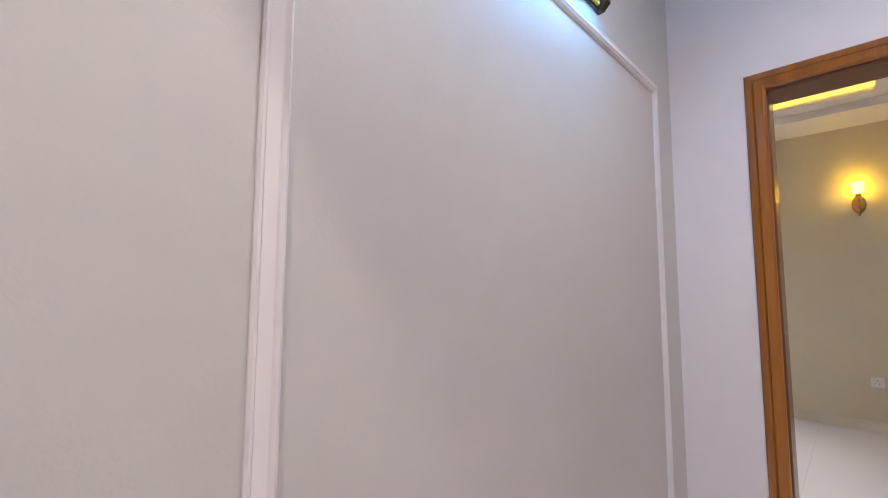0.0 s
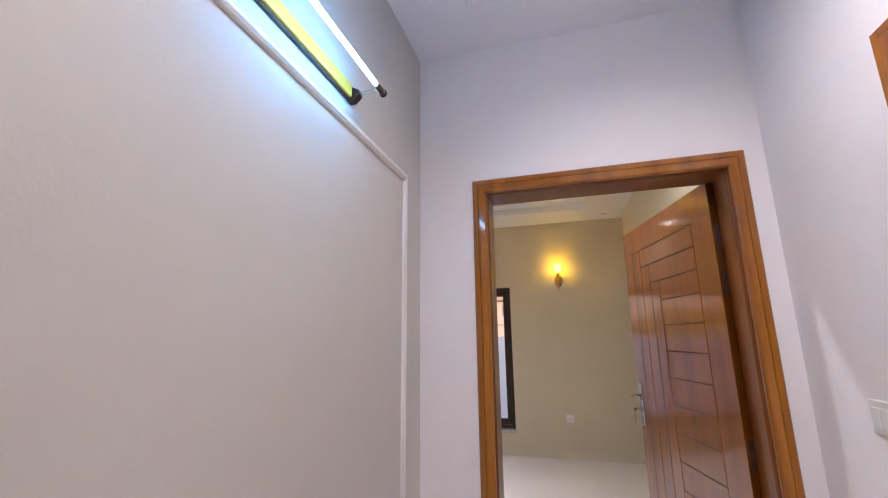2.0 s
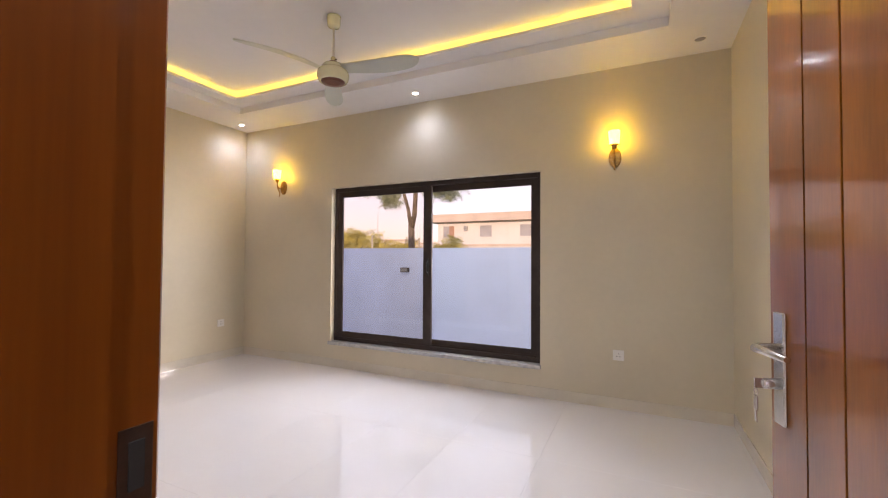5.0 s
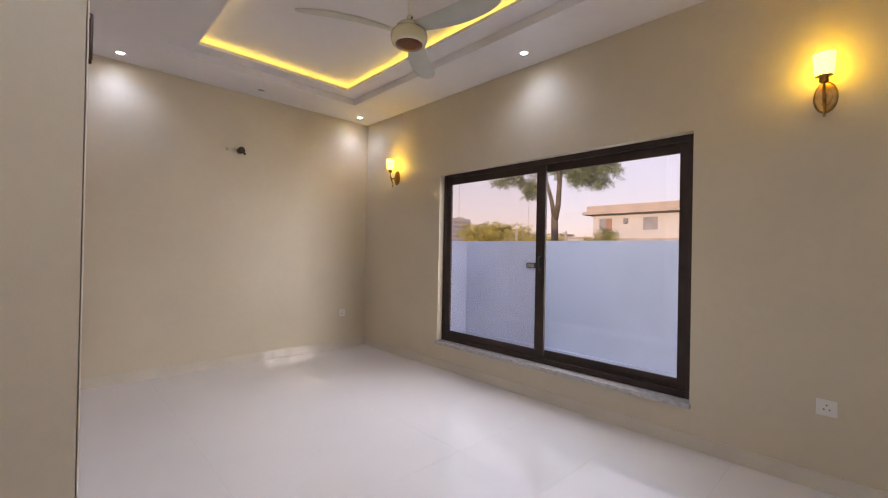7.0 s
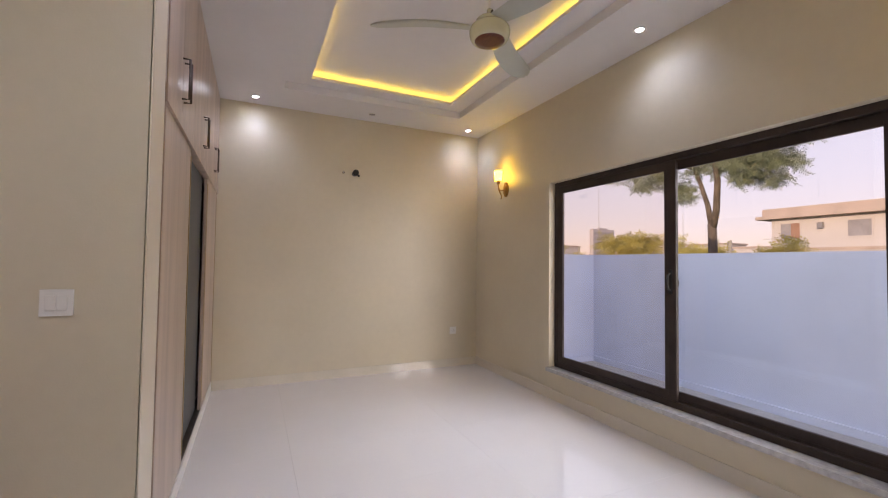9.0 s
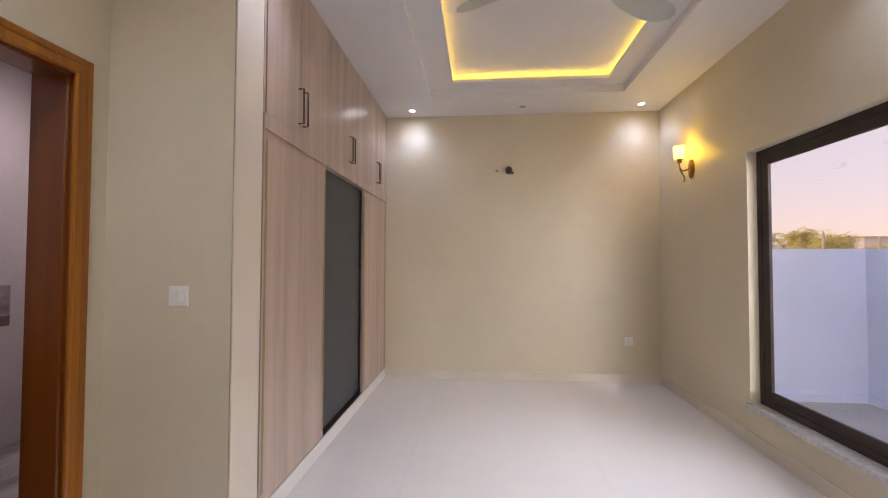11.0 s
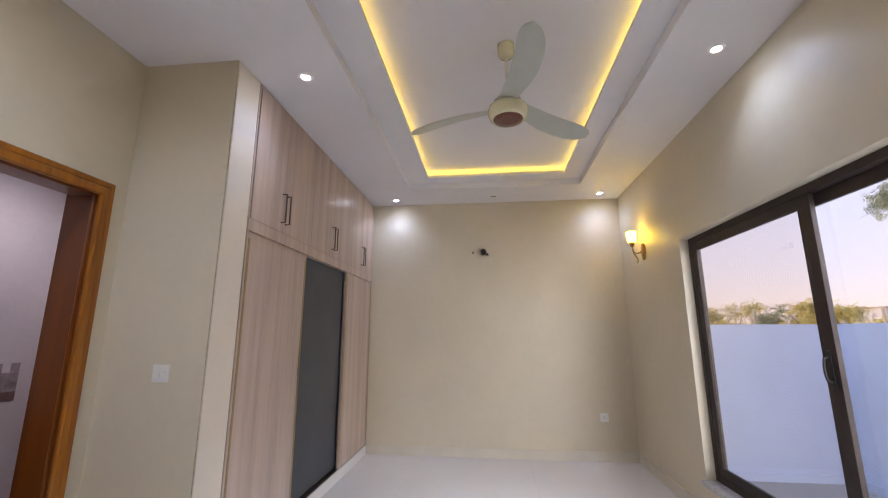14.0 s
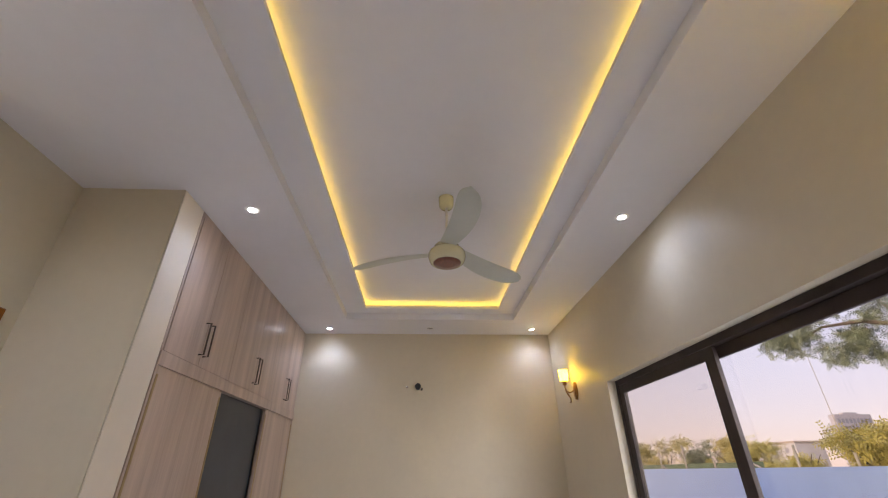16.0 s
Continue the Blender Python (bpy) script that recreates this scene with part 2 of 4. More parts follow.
def tube(bm, pts, radii, seg=10):
    """A round bar along points, each with its radius."""
    pts = [Vector(p) for p in pts]
    if not isinstance(radii, (list, tuple)):
        radii = [radii] * len(pts)
    rings = []
    side = None
    for i, p in enumerate(pts):
        d = (pts[min(i + 1, len(pts) - 1)] - pts[max(i - 1, 0)]).normalized()
        if side is None:
            side = d.orthogonal().normalized()
        side = (side - d * side.dot(d)).normalized()
        up = d.cross(side)
        rings.append([bm.verts.new(p + radii[i] * (math.cos(2 * math.pi * k / seg) * side + math.sin(2 * math.pi * k / seg) * up)) for k in range(seg)])
    for a, b in zip(rings, rings[1:]):
        for k in range(seg):
            f = bm.faces.new((a[k], a[(k + 1) % seg], b[(k + 1) % seg], b[k]))
            f.smooth = True
    bm.faces.new(list(reversed(rings[0])))
    bm.faces.new(rings[-1])


def sweep(bm, loops, closed_path, closed_profile=False):
    """Joins rows of matching points: loops[i][j] is profile point i at path corner j."""
    vs = [[bm.verts.new(p) for p in row] for row in loops]
    rows = list(zip(vs, vs[1:] + vs[:1])) if closed_profile else list(zip(vs, vs[1:]))
    for a, b in rows:
        n = len(a)
        for j in range(n if closed_path else n - 1):
            k = (j + 1) % n
            bm.faces.new((a[j], a[k], b[k], b[j]))
    if closed_profile and not closed_path:
        bm.faces.new([row[0] for row in vs])
        bm.faces.new([row[-1] for row in reversed(vs)])


def finish(name, bm, material):
    bmesh.ops.recalc_face_normals(bm, faces=bm.faces)
    me = bpy.data.meshes.new(name)
    bm.to_mesh(me)
    bm.free()
    me.materials.append(material)
    return me


def part(name, bm, material, parent, label=""):
    ob = new(name, finish(name, bm, material))
    ob.parent = parent
    return tagged(ob, label)


def thing(name, at, label, category, group="", kind="", turn=0.0):
    ob = new(name)
    ob.empty_display_size = 0.1
    ob.matrix_world = pose(*at, 0, 0, turn)
    return tagged(ob, label, category, group, kind)


def solid(name, bm, material, label, category, kind="structure", group=""):
    return tagged(new(name, finish(name, bm, material)), label, category, group, kind)


def wall_cells(bm, a0, a1, z0, z1, holes, put):
    """Fills the rectangle a0..a1, z0..z1 with blocks round the holes (a, a, z, z)."""
    cuts = sorted({a0, a1, *[h[0] for h in holes], *[h[1] for h in holes]})
    for p, q in zip(cuts, cuts[1:]):
        spans = sorted((h[2], h[3]) for h in holes if h[0] <= p + 1e-6 and h[1] >= q - 1e-6)
        low = z0
        for s0, s1 in spans:
            if s0 > low + 1e-6:
                put(bm, p, q, low, s0)
            low = max(low, s1)
        if z1 > low + 1e-6:
            put(bm, p, q, low, z1)


def wall_x(name, x0, x1, y0, y1, z0, z1, material, label, holes=()):
    """A wall that runs along x."""
    bm = bmesh.new()
    wall_cells(bm, x0, x1, z0, z1, holes, lambda b, p, q, r, s: box(b, p, q, y0, y1, r, s))
    return solid(name, bm, material, label, "wall")


def wall_y(name, x0, x1, y0, y1, z0, z1, material, label, holes=()):
    """A wall that runs along y."""
    bm = bmesh.new()
    wall_cells(bm, y0, y1, z0, z1, holes, lambda b, p, q, r, s: box(b, x0, x1, p, q, r, s))
    return solid(name, bm, material, label, "wall")


# ---- the plan ----
WEST, EAST, NORTH, SOUTH = -5.02, 0.425, 6.223, 2.604      # bedroom
HALL_N, HALL_W, HALL_CEIL, CEIL = 2.388, -1.003, 2.853, 2.961
MID = 2.496                                                 # inside the wall between hall and bedroom
WARD = 3.213                                                # wardrobe front
PILLAR_X = -2.085                                           # side of the pillar beside the bathroom door
WIN = (-3.553, -1.073, 0.300, 2.116)
DOOR_E = (-0.744, 0.356, 2.162)                             # bedroom door frame, outside size
DOOR_B = (-2.005, -1.168, 2.167)                            # bathroom door frame
DOOR_S = (0.70, 1.767, 2.18)                                # side door frame in the hall, along y
TOP = 3.26

# walls of the bedroom
wall_x("wall_north", WEST - 0.22, EAST + 0.22, NORTH, NORTH + 0.143, -0.3, TOP, M_ROOM, "beige painted bedroom wall with a wide window", [(WIN[0], WIN[1], 0.264, WIN[3])])
wall_y("wall_west", WEST - 0.22, WEST, 0.7, NORTH, -0.3, TOP, M_ROOM, "beige painted bedroom end wall")
wall_y("wall_east", EAST, EAST + 0.22, MID, NORTH, -0.3, TOP, M_ROOM, "beige painted bedroom wall beside the door")
wall_x("wall_south", -2.312, EAST, MID, SOUTH, 0, TOP, M_ROOM, "beige painted wall with two doorways",
       [(DOOR_E[0], DOOR_E[1], 0, DOOR_E[2]), (DOOR_B[0], DOOR_B[1], 0, DOOR_B[2])])
wall_y("wall_pillar", -2.312, PILLAR_X, SOUTH, WARD - 0.012, 0, TOP, M_ROOM, "beige wall end beside the built-in wardrobe")
wall_x("wall_wardrobe_back", WEST, -2.312, MID, SOUTH, 0, TOP, M_ROOM, "plain wall behind the wardrobe")
# walls of the hall
wall_x("wall_hall_north", HALL_W - 0.12, EAST, HALL_N, MID, 0, TOP, M_HALL, "off-white hall wall round the bedroom door", [(DOOR_E[0], DOOR_E[1], 0, DOOR_E[2])])
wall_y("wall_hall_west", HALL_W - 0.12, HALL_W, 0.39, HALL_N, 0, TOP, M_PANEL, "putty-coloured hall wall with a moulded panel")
wall_y("wall_hall_east", EAST, EAST + 0.22, -2.6, MID, -0.3, TOP, M_HALL, "off-white hall wall with a side door", [(DOOR_S[0], DOOR_S[1], 0, DOOR_S[2])])
bm = bmesh.new()
box(bm, HALL_W, EAST, 0.39, 0.603, 2.122, TOP)
solid("wall_lintel", bm, M_HALL, "off-white lintel over the opening into the hall", "wall")
# lobby that closes the place behind the camera
wall_y("wall_lobby_west", -2.55, -2.40, -2.6, 0.39, -0.3, TOP, M_HALL, "off-white lobby wall")
wall_x("wall_lobby_south", -2.55, EAST, -2.75, -2.6, -0.3, TOP, M_HALL, "off-white lobby wall")
wall_x("wall_lobby_north", -2.40, HALL_W - 0.12, 0.39, 0.51, 0, TOP, M_HALL, "off-white lobby wall")
# bathroom
wall_x("wall_bath_south", WEST, HALL_W - 0.12, 0.70, 0.94, 0, TOP, M_BATHWALL, "lavender-grey bathroom wall with a mosaic border")
wall_x("wall_bath_north", -3.6, HALL_W - 0.12, HALL_N, MID, 0, TOP, M_BATHWALL, "lavender-grey bathroom wall", [(DOOR_B[0], DOOR_B[1], 0, DOOR_B[2])])
wall_y("wall_bath_west", -3.6, -3.48, 0.94, HALL_N, 0, TOP, M_BATHWALL, "lavender-grey bathroom wall")
wall_y("wall_bath_east", HALL_W - 0.15, HALL_W - 0.123, 0.94, HALL_N, 0, TOP, M_BATHWALL, "lavender-grey bathroom wall")

# ceilings
TRAY = (-4.46, -0.04, 3.79, 5.67)
COVE = (-4.30, -0.28, 4.02, 5.48)
LEVEL2, UPPER = 3.033, 3.118
bm = bmesh.new()


def ring(bm, outer, inner, z0, z1):
    box(bm, outer[0], outer[1], outer[2], inner[2], z0, z1)
    box(bm, outer[0], outer[1], inner[3], outer[3], z0, z1)
    box(bm, outer[0], inner[0], inner[2], inner[3], z0, z1)
    box(bm, inner[1], outer[1], inner[2], inner[3], z0, z1)


ring(bm, (WEST, EAST, SOUTH, NORTH), TRAY, CEIL, LEVEL2 - 0.001)
wide = (COVE[0] - 0.13, COVE[1] + 0.13, COVE[2] - 0.13, COVE[3] + 0.13)
ring(bm, (WEST, EAST, SOUTH, NORTH), COVE, LEVEL2, LEVEL2 + 0.025)
ring(bm, (WEST, EAST, SOUTH, NORTH), wide, LEVEL2 + 0.025, UPPER)
box(bm, WEST, EAST, SOUTH, NORTH, UPPER, TOP)
solid("ceiling", bm, M_CEIL, "white stepped ceiling with a lit cove", "ceiling")

bm = bmesh.new()
box(bm, HALL_W, EAST, 0.603, HALL_N, HALL_CEIL, TOP)
box(bm, -2.4, EAST, -2.6, 0.39, HALL_CEIL, TOP)
solid("ceiling_hall", bm, M_CEIL, "white hall ceiling", "ceiling")
bm = bmesh.new()
box(bm, -3.48, HALL_W - 0.15, 0.94, HALL_N, 2.75, TOP)
solid("ceiling_bath", bm, M_CEIL, "white bathroom ceiling", "ceiling")
bm = bmesh.new()
box(bm, WEST - 0.3, EAST + 0.3, -2.9, NORTH + 0.3, TOP, TOP + 0.15)
solid("roof", bm, M_YARDWALL, "flat white concrete roof slab over the rooms", "roof")


# ---- mouldings ----
BEAD = [(0.0, 0.0), (0.0, 0.005), (0.003, 0.009), (0.007, 0.009), (0.009, 0.005), (0.008, 0.008), (0.025, 0.012), (0.027, 0.007), (0.029, 0.008), (0.034, 0.013), (0.038, 0.010), (0.040, 0.0)]


def rect_moulding(bm, a0, a1, b0, b1, place, profile):
    loops = []
    for d, h in profile:
        loops.append([place(a0 + d, b0 + d, h), place(a1 - d, b0 + d, h), place(a1 - d, b1 - d, h), place(a0 + d, b1 - d, h)])
    sweep(bm, loops, True)


bm = bmesh.new()
rect_moulding(bm, 0.690, 2.203, 0.30, 2.154, lambda a, b, h: (HALL_W + h, a, b), BEAD)
solid("trim_wall_panel", bm, M_MOULD, "white moulded panel frame on the hall wall", "moulding")
bm = bmesh.new()
rect_moulding(bm, -0.69, 0.14, 0.90, 2.10, lambda a, b, h: (a, b, HALL_CEIL - h), [(0, 0), (0.006, 0.016), (0.02, 0.02), (0.034, 0.016), (0.04, 0)])
solid("trim_hall_ceiling", bm, M_CEIL, "raised plaster bead on the hall ceiling", "moulding")

# skirting
bm = bmesh.new()
box(bm, WEST, EAST, NORTH - 0.008, NORTH, 0.0, 0.098, 0.002)
box(bm, WEST, WEST + 0.008, WARD, NORTH - 0.008, 0.0, 0.098, 0.002)
box(bm, EAST - 0.008, EAST, SOUTH, NORTH - 0.008, 0.0, 0.098, 0.002)
box(bm, PILLAR_X, PILLAR_X + 0.008, SOUTH, WARD - 0.012, 0.0, 0.098, 0.002)
box(bm, DOOR_B[1], DOOR_E[0], SOUTH, SOUTH + 0.008, 0.0, 0.098, 0.002)
solid("baseboard", bm, M_SKIRT, "beige glazed tile skirting along the bedroom walls", "skirting")

# ---- window ----
win = thing("window_1", ((WIN[0] + WIN[1]) / 2, 6.29, WIN[2]), "dark brown aluminium sliding window with two panes", "window", kind="structure")
half, tall = (WIN[1] - WIN[0]) / 2, WIN[3] - WIN[2]


def rect_frame(bm, x0, x1, z0, z1, y0, y1, w, r=0.003):
    box(bm, x0, x0 + w, y0, y1, z0, z1, r)
    box(bm, x1 - w, x1, y0, y1, z0, z1, r)
    box(bm, x0 + w, x1 - w, y0 + 0.001, y1 - 0.001, z0, z0 + w, r)
    box(bm, x0 + w, x1 - w, y0 + 0.001, y1 - 0.001, z1 - w, z1, r)


bm = bmesh.new()
rect_frame(bm, -half, half, 0, tall, 0.0, 0.075, 0.045)
box(bm, -half + 0.045, half - 0.045, 0.030, 0.036, 0.045, 0.062)
box(bm, -half + 0.045, half - 0.045, 0.069, 0.073, 0.045, 0.062)
part("window_frame", bm, M_ALU, win)
for a, b, y0, glass, look_of_it in ((-half + 0.047, 0.062, 0.004, M_TINTGLASS, "faintly bronze-tinted glass pane"), (-0.056, half - 0.047, 0.042, M_GLASS, "clear glass pane")):
    bm = bmesh.new()
    if a < -0.5:
        box(bm, b - 0.092, b - 0.064, y0 + 0.002, y0 + 0.024, 0.113, tall - 0.113, 0.002)
    rect_frame(bm, a, b, 0.047, tall - 0.047, y0, y0 + 0.026, 0.066)
    sash = part("sash", bm, M_ALU, win)
    bm = bmesh.new()
    box(bm, a + 0.058, b - 0.058, y0 + 0.008, y0 + 0.016, 0.105, tall - 0.105)
    pane = part("pane", bm, glass, sash, look_of_it)
    pane.visible_shadow = False
bm = bmesh.new()
box(bm, 0.008, 0.034, -0.004, 0.006, 0.80, 0.98, 0.003)
tube(bm, [(0.021, -0.002, 0.83), (0.021, -0.026, 0.838), (0.021, -0.032, 0.87), (0.021, -0.032, 0.91), (0.021, -0.026, 0.942), (0.021, -0.002, 0.95)], 0.006, 8)
part("latch", bm, M_BLACK, win, "black sash pull")
bm = bmesh.new()
box(bm, WIN[0] - 0.012, WIN[1] + 0.008, NORTH - 0.032, NORTH + 0.16, 0.264, 0.2995, 0.003)
solid("window_sill", bm, M_STONE, "grey granite sill under the window", "window sill")

# ---- doors ----
ARCHITRAVE = [(0.0, 0.012), (0.0, -0.004), (0.005, -0.010), (0.023, -0.008), (0.0265, -0.005), (0.030, -0.012), (0.056, -0.012), (0.063, -0.006), (0.064, 0.004), (0.058, 0.012)]
LINING = [(0.0, 0.014), (0.058, 0.014), (0.059, 0.020), (0.066, 0.022), (0.069, 0.028), (0.066, 0.036), (0.066, 0.172), (0.054, 0.173), (0.054, 0.222), (0.048, 0.227), (0.0, 0.227)]


def door_frame(parent, a0, a1, top, place, face=1.0):
    """A moulded architrave and a darker lining swept round an opening; place(a, depth, z) gives the point."""
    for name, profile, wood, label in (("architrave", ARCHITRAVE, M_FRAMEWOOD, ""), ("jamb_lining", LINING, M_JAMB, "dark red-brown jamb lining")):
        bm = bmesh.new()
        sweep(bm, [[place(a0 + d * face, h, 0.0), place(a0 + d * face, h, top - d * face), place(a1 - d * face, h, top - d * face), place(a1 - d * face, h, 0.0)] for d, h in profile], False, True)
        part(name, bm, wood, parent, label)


def door_leaf(parent, width, height, m):
    """A flush leaf with nested upright and level boards; x runs from the hinge to the free edge, the show face is at y = 0.04."""
    core = bmesh.new()
    box(core, 0, width, 0.004, 0.034, 0, height)
    bmesh.ops.transform(core, matrix=m, verts=core.verts)
    leaf = part("door_leaf", core, M_GROOVE, parent)
    g = 0.0024
    v = [width - d for d in (0.0, 0.128, 0.237, 0.350, 0.456)]
    stile = 0.161
    lines = [height - d for d in (0.150, 0.254, 0.362, 0.469)]
    lows = [0.105, 0.206, 0.310, 0.411]
    rim = bmesh.new()
    box(rim, 0, width, 0.0, 0.04, lines[0] + g, height, 0.0018)
    box(rim, 0, width, 0.0, 0.04, 0, lows[0] - g, 0.0018)
    box(rim, 0, stile - g, 0.0003, 0.0397, lows[0] - 0.02, lines[0] + 0.02)
    box(rim, v[1] + g, width, 0.0003, 0.0397, lows[0] - 0.02, lines[0] + 0.02)
    bmesh.ops.transform(rim, matrix=m, verts=rim.verts)
    part("outer_frame", rim, M_WOOD, leaf)
    boards = []
    for i in range(3):
        boards.append((v[i + 2], v[i + 1], lows[i], lines[i]))
        boards.append((stile, v[i + 2], lines[i + 1], lines[i]))
        boards.append((stile, v[i + 2], lows[i], lows[i + 1]))
    n = 9
    step = (lines[3] - lows[3]) / n
    for i in range(n):
        boards.append((stile, v[4], lows[3] + i * step, lows[3] + (i + 1) * step))
    for x0, x1, z0, z1 in boards:
        bm = bmesh.new()
        gx0 = 0 if x0 == 0 else g
        gx1 = 0 if x1 == width else g
        gz0 = 0 if z0 == 0 else g
        gz1 = 0 if z1 == height else g
        box(bm, x0 + gx0, x1 - gx1, 0.0, 0.04, z0 + gz0, z1 - gz1, 0.0018)
        bmesh.ops.transform(bm, matrix=m, verts=bm.verts)
        part("board", bm, M_WOOD, leaf)
    return leaf


def lever_handle(leaf, width, m):
    """A long plate with a lever and a cylinder lock."""
    bm = bmesh.new()
    box(bm, width - 0.066, width - 0.024, 0.040, 0.048, 0.905, 1.155, 0.004)
    bmesh.ops.transform(bm, matrix=m, verts=bm.verts)
    part("lock_plate", bm, M_STEEL, leaf, "satin steel lock plate")
    bm = bmesh.new()
    x = width - 0.045
    tube(bm, [(x, 0.046, 1.075), (x, 0.085, 1.075), (x - 0.012, 0.098, 1.075), (x - 0.05, 0.100, 1.076), (x - 0.125, 0.094, 1.074)], [0.010, 0.010, 0.010, 0.0085, 0.007], 12)
    bmesh.ops.transform(bm, matrix=m, verts=bm.verts)
    part("lever", bm, M_STEEL, leaf, "satin steel lever")
    bm = bmesh.new()
    lathe(bm, [(0.012, 0.0), (0.012, 0.030), (0.009, 0.034)], 16, (x, 0.046, 0.995), Matrix.Rotation(radians(-90), 3, "X"))
    bmesh.ops.transform(bm, matrix=m, verts=bm.verts)
    part("cylinder", bm, M_STEEL, leaf)


d1 = thing("door_1", (0, 0, 0), "open red-brown varnished wooden door in a moulded frame", "door", kind="structure")
door_frame(d1, DOOR_E[0], DOOR_E[1], DOOR_E[2], lambda a, h, z: (a, HALL_N + h, z))
LEAF_W = 1.013
m_leaf = pose(0.301, 2.573, 0.010, 0, 0, 102.72)
leaf1 = door_leaf(d1, LEAF_W, 2.095, m_leaf)
lever_handle(leaf1, LEAF_W, m_leaf)
bm = bmesh.new()
x = LEAF_W - 0.045
box(bm, x - 0.002, x + 0.002, 0.078, 0.096, 0.984, 1.006, 0.0008)
tube(bm, [(x, 0.092, 0.987), (x - 0.009, 0.093, 0.976), (x, 0.093, 0.965), (x + 0.009, 0.093, 0.976), (x, 0.092, 0.987)], 0.0012, 6)
box(bm, x - 0.008, x + 0.008, 0.0915, 0.0945, 0.936, 0.967, 0.001)
box(bm, x - 0.004, x + 0.004, 0.092, 0.094, 0.908, 0.938)
bmesh.ops.transform(bm, matrix=m_leaf, verts=bm.verts)
part("key", bm, M_STEEL, leaf1, "keys hanging from the lock")
for z in (1.81, 1.61, 0.95, 0.20):
    bm = bmesh.new()
    tube(bm, [(0.296, 2.563, z), (0.296, 2.563, z + 0.10)], 0.0055, 10)
    tube(bm, [(0.296, 2.563, z - 0.004), (0.296, 2.563, z)], 0.0035, 8)
    tube(bm, [(0.296, 2.563, z + 0.10), (0.296, 2.563, z + 0.104)], 0.0035, 8)
    box(bm, 0.272, 0.292, 2.5620, 2.5644, z, z + 0.10, 0.0005)
    for k in range(3):
        lathe(bm, [(0.003, 0.0), (0.002, 0.0012)], 8, (0.282, 2.5620, z + 0.02 + 0.03 * k), Matrix.Rotation(radians(90), 3, "X"))
    part("hinge", bm, M_HINGE, d1, "dark bronze butt hinge")
bm = bmesh.new()
box(bm, -0.6912, -0.6892, 2.574, 2.606, 0.940, 1.112, 0.0008)
strike = part("strike_plate", bm, M_DARKMETAL, d1, "dark bronze strike plate")
for z0, z1 in ((1.050, 1.098), (0.986, 1.030)):
    bm = bmesh.new()
    box(bm, -0.6905, -0.6882, 2.583, 2.598, z0, z1, 0.0008)
    part("latch_hole", bm, M_BLACK, strike, "dark latch recess")

d2 = thing("door_2", (0, 0, 0), "open doorway to the bathroom with a moulded wooden frame", "door", kind="structure")
door_frame(d2, DOOR_B[0], DOOR_B[1], DOOR_B[2], lambda a, h, z: (a, SOUTH - (h if h < 0.1 else h * 0.95), z), 1.25)
d3 = thing("door_3", (0, 0, 0), "closed red-brown varnished wooden door in a moulded frame", "door", kind="structure")
door_frame(d3, DOOR_S[0], DOOR_S[1], DOOR_S[2], lambda a, h, z: (EAST + h, a, z))
m_s = pose(EAST + 0.245, DOOR_S[0] + 0.056, 0.010, 0, 0, 90)
leaf3 = door_leaf(d3, 0.955, 2.11, m_s)
lever_handle(leaf3, 0.955, m_s)

# ---- built-in wardrobe ----
wx0, wx1 = WEST + 0.003, -2.315
ward = thing("wardrobe", (0, 0, 0), "built-in wardrobe of pinkish oak laminate with a dark grey middle bay", "wardrobe")
for part_name, x0, x1, y0, y1, z0, z1 in (("side_panel", wx0, wx0 + 0.018, 2.62, WARD - 0.004, 0.098, CEIL - 0.004), ("side_panel", wx1 - 0.018, wx1, 2.62, WARD - 0.004, 0.098, CEIL - 0.004),
                                          ("back_panel", wx0 + 0.018, wx1 - 0.018, 2.607, 2.62, 0.098, CEIL - 0.004), ("bottom_panel", wx0 + 0.018, wx1 - 0.018, 2.62, WARD - 0.074, 0.098, 0.116),
                                          ("shelf", wx0 + 0.018, wx1 - 0.018, 2.62, WARD - 0.075, 1.985, 2.003), ("top_panel", wx0 + 0.018, wx1 - 0.018, 2.62, WARD - 0.030, CEIL - 0.024, CEIL - 0.006)):
    bm = bmesh.new()
    box(bm, x0, x1, y0, y1, z0, z1)
    part(part_name, bm, M_LAMINATE, ward)
bm = bmesh.new()
box(bm, wx0, wx1, 2.64, WARD - 0.004, 0.0, 0.096)
part("plinth", bm, M_TRIM, ward, "white plinth")
# added sheet over the pillar's north face, pale for the window light there
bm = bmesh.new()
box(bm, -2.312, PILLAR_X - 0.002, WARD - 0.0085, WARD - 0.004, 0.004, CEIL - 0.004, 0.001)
part("lit_face_sheet", bm, M_LITFACE, ward, "warm white sheet added over the window-lit pillar face")
bm = bmesh.new()
box(bm, wx0, wx1, WARD - 0.06, WARD + 0.006, 1.975, 2.052, 0.002)
part("rail", bm, M_LAMINATE, ward)
bm = bmesh.new()
box(bm, wx0, wx1, WARD - 0.03, WARD - 0.002, 2.935, CEIL - 0.004)
part("top_filler", bm, M_LAMINATE, ward)
bm = bmesh.new()
box(bm, wx1 - 0.020, wx1 - 0.001, WARD - 0.03, WARD + 0.001, 0.098, 1.974)
part("side_filler", bm, M_LAMINATE, ward)


def bar_handle(parent, x):
    bm = bmesh.new()
    y = WARD
    tube(bm, [(x, y - 0.002, 2.123), (x, y + 0.032, 2.123), (x, y + 0.032, 2.330), (x, y - 0.002, 2.330)], 0.0055, 8)
    part("handle", bm, M_DARKMETAL, parent, "dark bronze bar handle")


